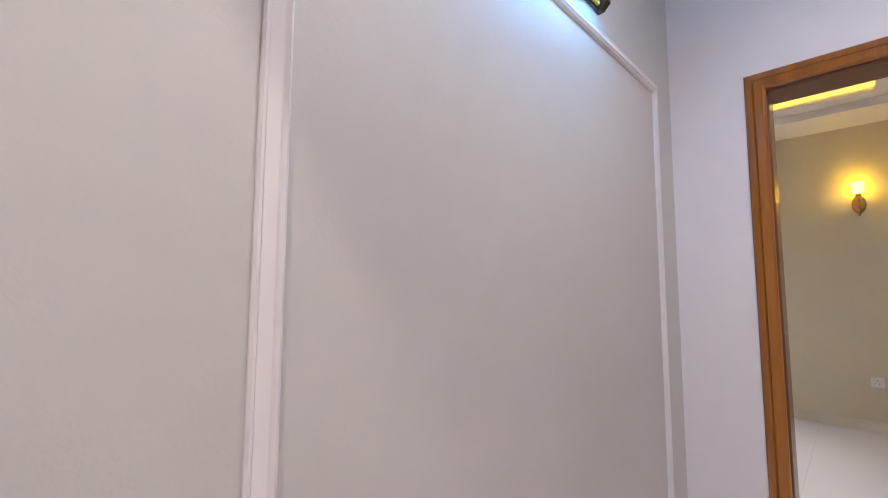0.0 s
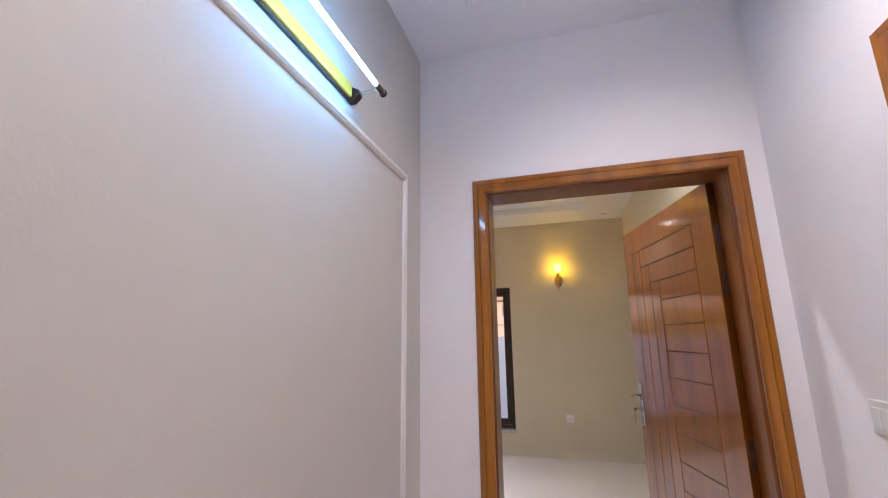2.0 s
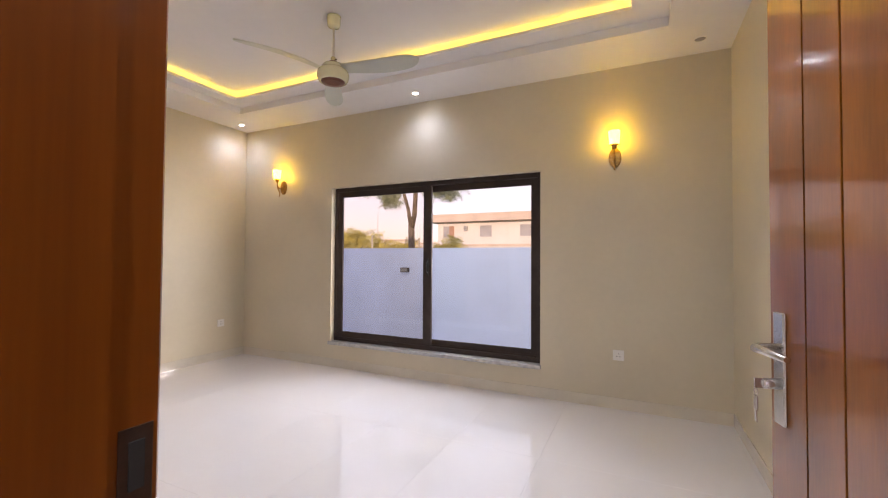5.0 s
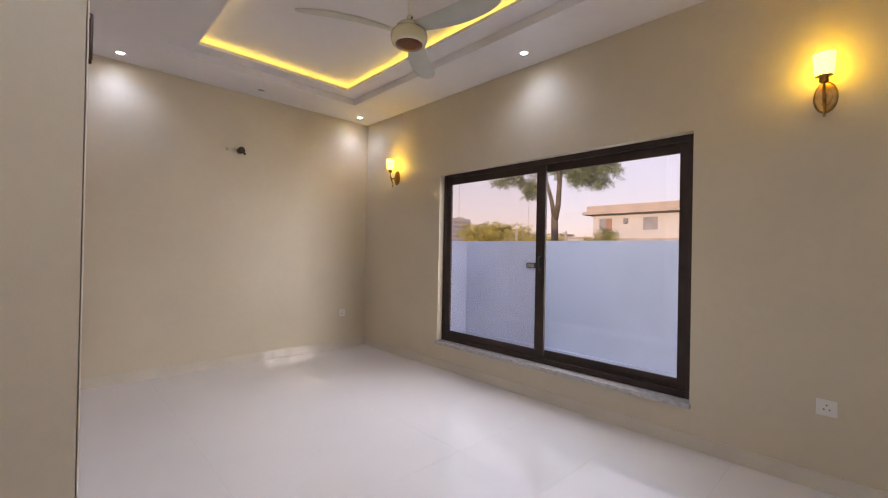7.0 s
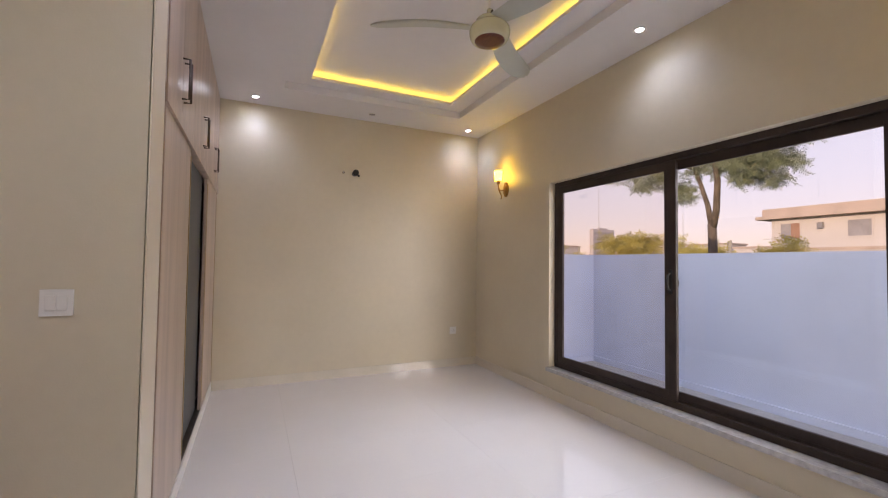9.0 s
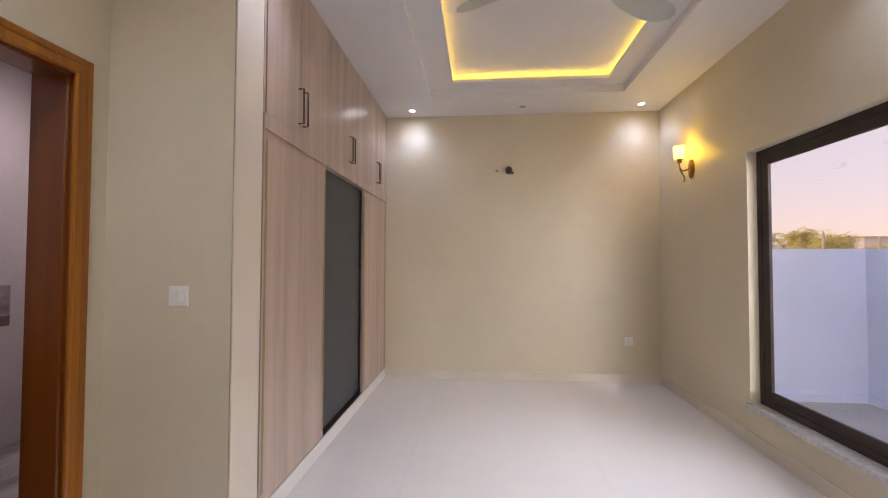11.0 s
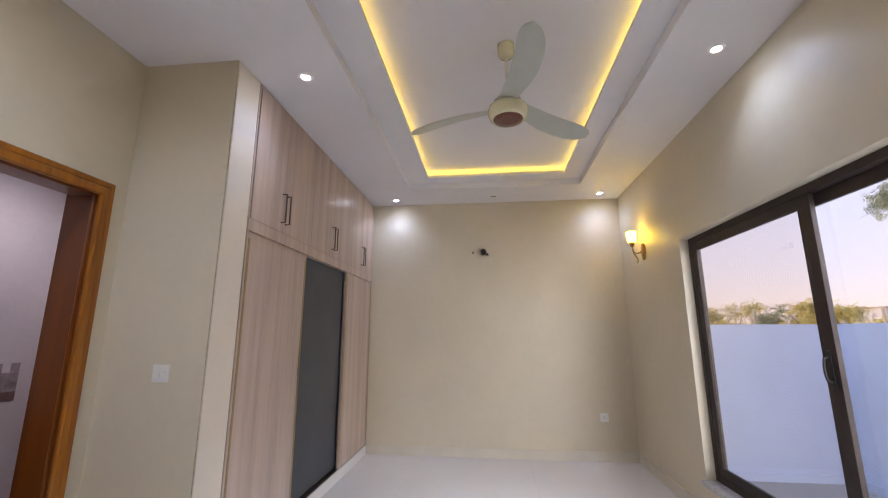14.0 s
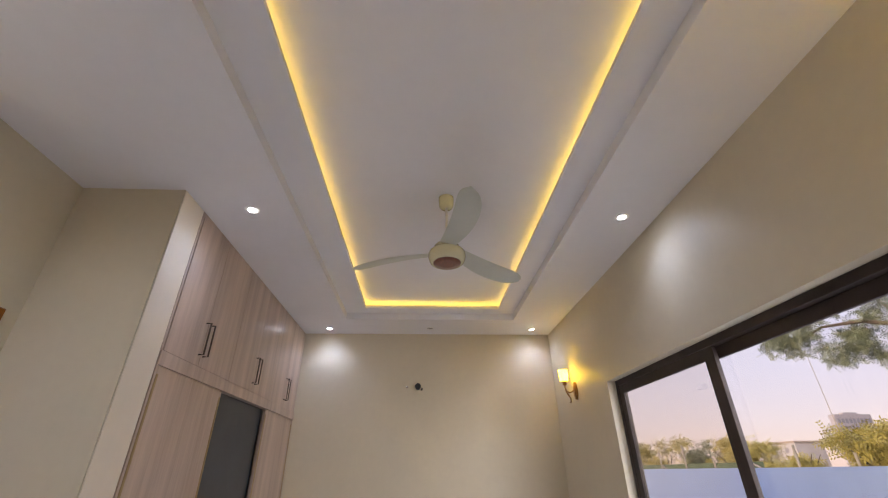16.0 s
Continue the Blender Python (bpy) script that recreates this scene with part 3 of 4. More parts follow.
edges = [-2.338, -2.735, -3.210, -3.685, -4.150, -4.583, -5.008]
for i, (a, b) in enumerate(zip(edges, edges[1:])):
    bm = bmesh.new()
    box(bm, b + 0.0015, a - 0.0015, WARD - 0.018, WARD, 2.056, 2.933, 0.0015)
    door = part("upper_door", bm, M_LAMINATE, ward)
    bar_handle(door, b + 0.030 if i % 2 == 0 else a - 0.030)
for a, b in ((-2.340, -3.165), (-4.125, -5.010)):
    bm = bmesh.new()
    box(bm, b, a, WARD - 0.030, WARD - 0.008, 0.104, 1.973, 0.0015)
    door = part("sliding_door", bm, M_LAMINATE, ward)
    for x in (a - 0.026, b + 0.006):
        bm = bmesh.new()
        box(bm, x, x + 0.018, WARD - 0.009, WARD - 0.0045, 0.16, 1.93, 0.001)
        part("edge_profile", bm, M_GOLD, door, "gold metal grip strip")
bm = bmesh.new()
box(bm, -4.135, -3.155, WARD - 0.066, WARD - 0.045, 0.118, 1.984, 0.001)
part("middle_door", bm, M_GREYBOARD, ward, "plain dark grey sliding panel")
bm = bmesh.new()
box(bm, wx0 + 0.02, wx1 - 0.022, WARD - 0.072, WARD - 0.012, 0.098, 0.106)
part("floor_track", bm, M_DARKMETAL, ward, "metal sliding track")

# ---- ceiling fan ----
fan = thing("ceiling_fan", (-2.335, 4.793, 2.612), "cream three-blade ceiling fan with a maroon disc, at rest", "ceiling fan")
bm = bmesh.new()
lathe(bm, [(0.088, 0.004), (0.098, 0.003), (0.108, 0.010), (0.118, 0.032), (0.121, 0.056), (0.116, 0.078), (0.100, 0.094), (0.090, 0.101), (0.086, 0.118), (0.074, 0.132), (0.050, 0.140), (0.034, 0.142)], 40)
part("motor_housing", bm, M_CREAM, fan)
bm = bmesh.new()
lathe(bm, [(0.042, 0.141), (0.043, 0.148), (0.036, 0.155), (0.026, 0.157)], 28)
part("collar_ring", bm, M_MAROON, fan, "dark maroon collar ring")
bm = bmesh.new()
lathe(bm, [(0.050, -0.002), (0.086, 0.0), (0.089, 0.005)], 40)
part("disc", bm, M_MAROON, fan, "maroon woodgrain disc")
bm = bmesh.new()
tube(bm, [(0, 0, 0.185), (0, 0, 0.47)], 0.0085, 12)
part("down_rod", bm, M_TRIM, fan, "thin white rod")
bm = bmesh.new()
lathe(bm, [(0.022, 0.152), (0.022, 0.160), (0.018, 0.164), (0.018, 0.188), (0.014, 0.194)], 20)
part("coupler", bm, M_CREAM, fan)
bm = bmesh.new()
lathe(bm, [(0.016, 0.418), (0.040, 0.424), (0.048, 0.436), (0.052, 0.490), (0.053, 0.505)], 28)
part("canopy", bm, M_CREAM, fan)
bm = bmesh.new()
tube(bm, [(-0.032, 0, 0.172), (0.032, 0, 0.172)], 0.005, 8)
part("cotter_pin", bm, M_DARKMETAL, fan)
for k in range(3):
    bm = bmesh.new()
    n = 22
    rows = []
    for i in range(n + 1):
        s = i / n
        r = 0.09 + 0.61 * s
        w = 0.055 + 0.085 * math.sin(math.pi * min(1, 0.12 + 0.62 * s)) if s < 0.8 else 0.055 + 0.085 * math.sin(math.pi * 0.616)
        tip = 1.0 if s < 0.75 else math.sqrt(max(0.0, 1 - ((s - 0.75) / 0.25) ** 2.2))
        w *= max(tip, 0.16)
        bend = 0.035 * math.sin(math.pi * s)
        row = []
        for j in range(7):
            q = j / 6 - 0.5
            row.append(Vector((r, q * w + bend - 0.02, 0.088 - 0.040 * q * w / 0.14 + 0.006 * (1 - 4 * q * q) - 0.012 * s)))
        rows.append(row)
    for dz in (0.0, 0.005):
        vs = [[bm.verts.new(p + Vector((0, 0, dz))) for p in row] for row in rows]
        for a, b in zip(vs, vs[1:]):
            for j in range(6):
                f = bm.faces.new((a[j], b[j], b[j + 1], a[j + 1]))
                f.smooth = True
    bmesh.ops.transform(bm, matrix=pose(0, 0, 0, 0, 0, 8.4 + 120 * k), verts=bm.verts)
    part("blade", bm, M_BLADE, fan)

# ---- cove lighting ----
led = thing("cove_light", (0, 0, 0), "warm yellow LED strip hidden round the ceiling cove", "cove light")
for x0, x1, y0, y1 in ((COVE[0] - 0.05, COVE[1] + 0.05, COVE[2] - 0.075, COVE[2] - 0.055), (COVE[0] - 0.05, COVE[1] + 0.05, COVE[3] + 0.055, COVE[3] + 0.075),
                       (COVE[0] - 0.075, COVE[0] - 0.055, COVE[2] - 0.05, COVE[3] + 0.05), (COVE[1] + 0.055, COVE[1] + 0.075, COVE[2] - 0.05, COVE[3] + 0.05)):
    bm = bmesh.new()
    box(bm, x0, x1, y0, y1, LEVEL2 + 0.0255, LEVEL2 + 0.035)
    part("led_strip", bm, M_LED, led)


# ---- recessed downlights ----
def downlight(at, lit):
    ob = thing("downlight", at, "small round recessed downlight, lit cool white" if lit else "small round recessed downlight, switched off", "downlight", "lit ceiling downlights" if lit else "unlit ceiling downlights")
    bm = bmesh.new()
    wide_lens = 0.0 if lit else 0.010
    lathe(bm, [(0.026 + wide_lens, 0.002), (0.028 + wide_lens, -0.004), (0.034 + wide_lens * 0.6, -0.006), (0.043, -0.004), (0.045, 0.0)], 28, caps=False)
    part("trim_ring", bm, M_TRIM, ob, "white trim ring")
    bm = bmesh.new()
    lathe(bm, [(0.027 + wide_lens, -0.001), (0.015, -0.0025), (0.002, -0.003)], 24)
    part("lens", bm, M_LENS if lit else M_OFFLENS, ob, "glowing lens" if lit else "grey lens")
    return ob


def spot_lamp(at, watts, size=110, blend=0.9, color=(0.90, 0.93, 1.0)):
    lamp = new("downlight_lamp", bpy.data.lights.new("downlight_lamp", "SPOT"))
    lamp.data.energy, lamp.data.spot_size, lamp.data.spot_blend = watts, radians(size), blend
    lamp.data.shadow_soft_size, lamp.data.color = 0.045, color
    lamp.matrix_world = pose(at[0], at[1], at[2] - 0.012)


first_lit = downlight((-2.29, 3.525, CEIL), True)
lit_at = [(-2.29, 3.525), (-4.815, 3.54), (-2.29, 5.985), (-4.80, 5.96)]
for x, y in lit_at[1:]:
    copy_thing(first_lit, pose(x, y, CEIL))
for x, y in lit_at:
    spot_lamp((x, y, CEIL), 4.9, 136, 0.9, (0.64, 0.72, 1.0))
first_off = downlight((-4.78, 4.73, CEIL), False)
for x, y in ((0.187, 5.97), (0.185, 4.745)):
    copy_thing(first_off, pose(x, y, CEIL))
# added downlight, unseen, that brightens the door leaf and the walls near it
copy_thing(first_lit, pose(-0.48, 3.12, CEIL))
spot_lamp((-0.48, 3.12, CEIL), 35, 174, 1.0, (0.88, 0.92, 1.0))
copy_thing(first_lit, pose(-0.02, 1.32, HALL_CEIL))
spot_lamp((-0.02, 1.32, HALL_CEIL), 27, 160, 1.0, (1.0, 0.93, 0.94))
# two added downlights in the unseen lobby, as fill for the hall
added_lobby_light = copy_thing(first_lit, pose(-0.30, -0.05, HALL_CEIL))
spot_lamp((-0.30, -0.05, HALL_CEIL), 17.5, 150, 0.4, (1.0, 0.9, 0.84))
copy_thing(first_lit, pose(-2.0, -0.3, HALL_CEIL))
spot_lamp((-2.0, -0.3, HALL_CEIL), 31, 150, 0.6, (1.0, 0.92, 0.88))
# added bathroom downlight, unseen, to lift the tiled walls
copy_thing(first_lit, pose(-2.4, 1.9, 2.75))
spot_lamp((-2.4, 1.9, 2.75), 22, 178, 0.5, (1.0, 0.91, 0.93))

# ---- wall sconces ----
sconce = thing("wall_sconce", (-0.425, NORTH, 2.17), "antique brass wall sconce with a glowing frosted glass shade", "wall lamp", "sconces on the window wall")
bm = bmesh.new()
for sc, y0, y1 in ((1.0, 0.0, -0.008), (0.86, -0.008, -0.014), (0.55, -0.014, -0.022)):
    ra = [bm.verts.new((0.052 * sc * math.cos(2 * math.pi * i / 32), y0, 0.088 * sc * math.sin(2 * math.pi * i / 32))) for i in range(32)]
    rb = [bm.verts.new((0.050 * sc * math.cos(2 * math.pi * i / 32), y1, 0.086 * sc * math.sin(2 * math.pi * i / 32))) for i in range(32)]
    for i in range(32):
        bm.faces.new((ra[i], ra[(i + 1) % 32], rb[(i + 1) % 32], rb[i]))
    bm.faces.new(rb)
plate = part("back_plate", bm, M_BRASS, sconce)
bm = bmesh.new()
for i in range(40):
    a = 2 * math.pi * i / 40
    bmesh.ops.create_icosphere(bm, subdivisions=1, radius=0.0046, matrix=Matrix.Translation((0.047 * math.cos(a), -0.010, 0.083 * math.sin(a))))
part("beading", bm, M_BRASS, plate)
bm = bmesh.new()
tube(bm, [(0, -0.018, 0.005), (0, -0.045, -0.012), (0, -0.075, -0.020), (0, -0.098, -0.005), (0, -0.110, 0.030), (0, -0.110, 0.062)], [0.007, 0.006, 0.006, 0.006, 0.006, 0.007], 10)
part("arm", bm, M_BRASS, sconce)
bm = bmesh.new()
tube(bm, [(0, -0.108, 0.030), (0, -0.104, -0.010), (0, -0.085, -0.045), (0, -0.066, -0.076), (0, -0.068, -0.108), (0, -0.076, -0.117)], [0.006, 0.007, 0.007, 0.006, 0.005, 0.007], 10)
part("scroll", bm, M_BRASS, sconce)
bm = bmesh.new()
lathe(bm, [(0.008, 0.050), (0.018, 0.055), (0.022, 0.064), (0.019, 0.070), (0.019, 0.084), (0.038, 0.086), (0.038, 0.089), (0.019, 0.091)], 24, (0, -0.11, 0))
part("cup", bm, M_BRASS, sconce)
bm = bmesh.new()
lathe(bm, [(0.036, 0.0895), (0.040, 0.094), (0.043, 0.130), (0.048, 0.205), (0.045, 0.205), (0.040, 0.130), (0.036, 0.098), (0.020, 0.094)], 32, (0, -0.11, 0))
part("shade", bm, M_SHADE, sconce, "glowing frosted glass shade")
copy_thing(sconce, pose(-4.33, NORTH, 2.17))


# ---- switches and sockets ----
def wall_plate(name, at, turn, label, category, socket=False):
    """A square plate that faces local -y."""
    ob = thing(name, at, label, category, turn=turn)
    bm = bmesh.new()
    box(bm, -0.045, 0.045, -0.009, 0.0, -0.045, 0.045, 0.003)
    plate = part("plate", bm, M_PLASTIC, ob)
    if socket:
        for hx, hz in ((0, 0.014), (-0.012, -0.010), (0.012, -0.010)):
            bm = bmesh.new()
            lathe(bm, [(0.004, 0.0), (0.004, 0.0012)], 10, (hx, -0.0088, hz), Matrix.Rotation(radians(90), 3, "X"))
            part("pin_hole", bm, M_BLACK, plate)
    else:
        for k in range(2):
            bm = bmesh.new()
            box(bm, -0.030 + 0.031 * k, -0.001 + 0.031 * k, -0.0125, -0.008, -0.026, 0.026, 0.002)
            part("rocker", bm, M_PLASTIC, plate)
    return ob


wall_plate("wall_socket", (-0.402, NORTH, 0.462), 0, "white three-pin wall socket low on the window wall", "socket", True)
wall_plate("wall_socket", (WEST, 5.885, 0.452), 90, "white three-pin wall socket low on the end wall", "socket", True)
wall_plate("light_switch", (PILLAR_X, 2.965, 1.158), 90, "white light switch beside the wardrobe", "switch")
wall_plate("light_switch", (EAST, 2.030, 1.224), -90, "white light switch on the hall wall", "switch")

pipe = thing("pipe_stub", (WEST, 4.597, 2.322), "black capped air-conditioner pipe stub in the wall", "pipe")
bm = bmesh.new()
lathe(bm, [(0.030, 0.0), (0.030, 0.05), (0.034, 0.052), (0.034, 0.085), (0.028, 0.09)], 20, (0, 0, 0), Matrix.Rotation(radians(90), 3, "Y"))
part("cap", bm, M_BLACK, pipe)
bm = bmesh.new()
tube(bm, [(0, 0.045, -0.015), (0.03, 0.048, -0.02), (0.045, 0.040, -0.035)], 0.010, 10)
part("wire_tail", bm, M_BLACK, pipe)
bm = bmesh.new()
lathe(bm, [(0.014, 0.0), (0.014, 0.02), (0.009, 0.024)], 14, (WEST, 4.47, 2.325), Matrix.Rotation(radians(90), 3, "Y"))
solid("pipe_plug", bm, M_STEEL, "small round metal plug in the wall", "plug", kind="thing")

# ---- picture light in the hall ----
pl = thing("picture_light", (HALL_W, 1.42, 2.235), "wall-mounted tube light on a gold back plate with dark ends", "wall lamp")
bm = bmesh.new()
box(bm, 0.0, 0.012, -0.275, 0.275, -0.028, 0.024, 0.002)
part("back_plate", bm, M_DARKMETAL, pl, "dark metal back plate")
bm = bmesh.new()
box(bm, 0.012, 0.022, -0.245, 0.245, -0.024, 0.020, 0.003)
part("reflector", bm, M_REFLECTOR, pl, "yellow-gold reflector strip")
for s in (-1, 1):
    bm = bmesh.new()
    # a tapering side bracket
    side = [(0.0, -0.030), (0.020, -0.030), (0.040, -0.010), (0.040, 0.006), (0.0, 0.028)]
    sweep(bm, [[(x, s * 0.268 - 0.012, z), (x, s * 0.268 + 0.012, z)] for x, z in side], False, True)
    part("bracket", bm, M_DARKMETAL, pl, "dark metal bracket")
    bm = bmesh.new()
    box(bm, 0.036, 0.112, s * 0.266 - 0.004, s * 0.266 + 0.004, -0.006, 0.002, 0.0015)
    part("arm", bm, M_STEEL, pl, "thin steel arm")
    bm = bmesh.new()
    tube(bm, [(0.112, s * 0.232, -0.002), (0.112, s * 0.252, -0.002), (0.112, s * 0.252, -0.002), (0.112, s * 0.285, -0.002)], [0.008, 0.008, 0.010, 0.010], 14)
    tube(bm, [(0.112, s * 0.285, -0.002), (0.112, s * 0.292, -0.002)], [0.013, 0.013], 14)
    part("end_cap", bm, M_DARKMETAL, pl, "dark end cap")
bm = bmesh.new()
tube(bm, [(0.112, -0.232, -0.002), (0.112, 0.232, -0.002)], 0.0075, 16)
part("tube", bm, M_TUBE, pl, "glowing daylight tube")

# ---- bathroom fittings ----
van = thing("vanity", (HALL_W - 0.15, 1.55, 0), "dark blue-grey stone vanity counter in the bathroom", "vanity")
bm = bmesh.new()
box(bm, -0.50, 0, -0.60, 0.50, 0.80, 0.85, 0.004)
part("countertop", bm, M_BLUESTONE, van)
bm = bmesh.new()
box(bm, -0.44, -0.02, 0.40, 0.44, 0.0, 0.80, 0.003)
part("support", bm, M_BLUESTONE, van)

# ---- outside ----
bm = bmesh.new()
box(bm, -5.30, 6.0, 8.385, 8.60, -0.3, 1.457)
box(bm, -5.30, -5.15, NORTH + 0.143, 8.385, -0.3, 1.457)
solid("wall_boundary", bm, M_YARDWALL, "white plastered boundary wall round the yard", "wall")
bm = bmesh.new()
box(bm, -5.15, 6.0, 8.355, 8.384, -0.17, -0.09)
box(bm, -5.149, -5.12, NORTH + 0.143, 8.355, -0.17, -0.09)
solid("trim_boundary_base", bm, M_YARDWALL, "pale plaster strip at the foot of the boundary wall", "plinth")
bm = bmesh.new()
box(bm, -5.15, 6.0, NORTH + 0.143, 8.385, -0.30, -0.17)
solid("pavement", bm, M_YARD, "pale concrete yard strip behind the house", "pavement")
bm = bmesh.new()
box(bm, -900, 900, -400, 1500, -0.6, -0.31)
solid("ground", bm, M_SOIL, "dry grassy ground reaching the horizon", "ground")
wl = thing("yard_light", (-3.80, 8.385, 1.09), "grey rectangular bulkhead light on the boundary wall", "wall lamp")
bm = bmesh.new()
box(bm, -0.075, 0.075, -0.05, 0.0, -0.04, 0.04, 0.006)
part("casing", bm, M_DARKMETAL, wl)
bm = bmesh.new()
box(bm, -0.060, 0.060, -0.054, -0.049, -0.028, 0.028, 0.002)
part("cover", bm, M_OFFLENS, wl, "grey cover")


def sprigs(rng, centre, size, count, leaf, droop):
    """Vertices and quads of many small leaves strung on short hanging twigs inside an uneven cloud."""
    verts, faces = [], []
    for _ in range(count):
        u = Vector((rng.gauss(0, 1), rng.gauss(0, 1), rng.gauss(0, 1))).normalized() * (rng.random() ** 0.5)
        p = Vector(centre) + Vector((u.x * size[0], u.y * size[1], u.z * size[2]))
        d = Vector((rng.uniform(-1, 1), rng.uniform(-1, 1), rng.uniform(-droop, 0.35))).normalized()
        side = d.orthogonal().normalized()
        side.rotate(Matrix.Rotation(rng.uniform(0, 6.28), 3, d))
        for k in range(5):
            base = p + d * (leaf * 0.9 * k)
            for s in (-1, 1):
                tip = base + (side * s + d * 0.5 + Vector((0, 0, -0.25))).normalized() * leaf * rng.uniform(0.8, 1.2)
                w = d * leaf * 0.28
                i = len(verts)
                verts += [base - w * 0.4, (base + tip) / 2 - w, tip, (base + tip) / 2 + w]
                faces.append((i, i + 1, i + 2, i + 3))
    return verts, faces


def crown_part(parent, clumps, rng, leaf, droop, material):
    verts, faces = [], []
    for centre, size, count in clumps:
        v, f = sprigs(rng, centre, size, count, leaf, droop)
        o = len(verts)
        verts += v
        faces += [tuple(i + o for i in q) for q in f]
    me = bpy.data.meshes.new("crown")
    me.from_pydata(verts, [], faces)
    me.materials.append(material)
    ob = new("crown", me)
    ob.parent = parent
    return ob


rng = random.Random(5)
tree = thing("tree", (-7.35, 14.8, -0.31), "forked tree with feathery olive leaves behind the boundary wall", "tree")
bm = bmesh.new()
tube(bm, [(0, 0, 0), (0.02, 0, 1.2), (0.0, 0, 2.0), (-0.02, 0, 2.75)], [0.16, 0.13, 0.115, 0.11], 12)
tube(bm, [(-0.02, 0, 2.65), (-0.20, 0.1, 3.3), (-0.42, 0.1, 4.0), (-0.75, 0.2, 4.7), (-1.2, 0.3, 5.4)], [0.08, 0.065, 0.055, 0.045, 0.02], 10)
tube(bm, [(0.0, 0, 2.65), (0.16, -0.1, 3.1), (0.20, -0.1, 3.9), (0.15, -0.2, 4.6), (0.6, -0.3, 5.6)], [0.095, 0.085, 0.075, 0.06, 0.02], 10)
tube(bm, [(0.18, -0.1, 4.3), (0.8, -0.3, 4.8), (1.5, -0.4, 5.2), (2.2, -0.4, 5.3)], [0.06, 0.05, 0.035, 0.015], 8)
tube(bm, [(-0.6, 0.15, 4.4), (-1.2, -0.2, 4.7), (-2.0, -0.4, 4.8), (-2.7, -0.5, 4.6)], [0.06, 0.045, 0.03, 0.012], 8)
part("trunk", bm, M_BARK, tree)
clumps = []
for cx, cz, spread, count in ((-3.2, 4.4, 0.45, 5), (-2.5, 4.05, 0.5, 7), (-1.5, 3.9, 0.55, 8), (-0.6, 4.1, 0.45, 6), (0.75, 3.95, 0.5, 9), (1.4, 4.1, 0.45, 9), (1.8, 4.5, 0.4, 7), (0.9, 3.6, 0.35, 7), (1.4, 3.7, 0.3, 7), (-1.2, 3.6, 0.3, 5), (0.2, 5.3, 1.5, 10), (-1.8, 4.9, 1.0, 9)):
    for _ in range(count):
        clumps.append(((cx + rng.uniform(-spread, spread), rng.uniform(-0.9, 0.7), cz + 0.3 + rng.uniform(-0.25, 0.45)), (rng.uniform(0.25, 0.45), 0.35, rng.uniform(0.14, 0.26)), 60))
crown_part(tree, clumps, rng, 0.058, 1.0, M_LEAF)


def small_tree(at, height, spread, material, label):
    ob = thing("tree", (*at, -0.31), label, "tree", "small trees beyond the wall")
    bm = bmesh.new()
    tube(bm, [(0, 0, 0), (rng.uniform(-0.1, 0.1), 0, height * 0.35), (rng.uniform(-0.2, 0.2), 0, height * 0.7)], [0.09, 0.07, 0.03], 8)
    for _ in range(3):
        a = rng.uniform(0, 6.28)
        tube(bm, [(0, 0, height * 0.35), (0.4 * spread * math.cos(a), 0.4 * spread * math.sin(a), height * 0.6), (0.7 * spread * math.cos(a), 0.7 * spread * math.sin(a), height * 0.8)], [0.05, 0.035, 0.015], 6)
    part("trunk", bm, M_BARK, ob)
    clumps = []
    for _ in range(9):
        a, r = rng.uniform(0, 6.28), rng.uniform(0.1, 0.75) * spread
        clumps.append(((r * math.cos(a), r * math.sin(a), height * rng.uniform(0.5, 0.92)), (spread * 0.42, spread * 0.42, height * 0.13), 55))
    crown_part(ob, clumps, rng, 0.12, 0.6, material)


for x, y, h, s in ((-13.5, 19.0, 2.5, 1.2), (-15.8, 21.0, 2.7, 1.5), (-20.5, 22.0, 2.4, 1.3), (-24.0, 22.5, 2.6, 1.3), (-27.5, 24.0, 3.1, 1.7), (-32.0, 25.0, 2.9, 1.6), (-36.0, 22.0, 3.4, 1.8),
                   (-11.3, 20.5, 2.2, 1.1), (-9.9, 22.5, 2.3, 1.1), (-17.5, 27.0, 3.0, 1.7), (-22.5, 29.0, 3.2, 1.8), (-41.0, 27.0, 3.6, 2.2), (-30.0, 17.5, 2.8, 1.4)):
    small_tree((x, y), h * 1.2, s * 1.1, M_LEAF2 if rng.random() < 0.85 else M_LEAF, "low sunlit yellow-green tree beyond the boundary wall")

bush = thing("hedge", (-12.0, 25.5, -0.31), "uneven sunlit hedge beyond the boundary wall", "hedge")
for k in range(9):
    bm = bmesh.new()
    tube(bm, [(-4 + k, 0, 0), (-4 + k + 0.1, 0.05, 0.9), (-4 + k, 0, 1.5)], [0.04, 0.03, 0.01], 6)
    part("stem", bm, M_BARK, bush)
crown_part(bush, [((-4.5 + 0.75 * k, rng.uniform(-0.4, 0.4), rng.uniform(1.0, 1.9)), (0.8, 0.7, rng.uniform(0.45, 0.8)), 90) for k in range(13)], rng, 0.11, 0.5, M_LEAF2)

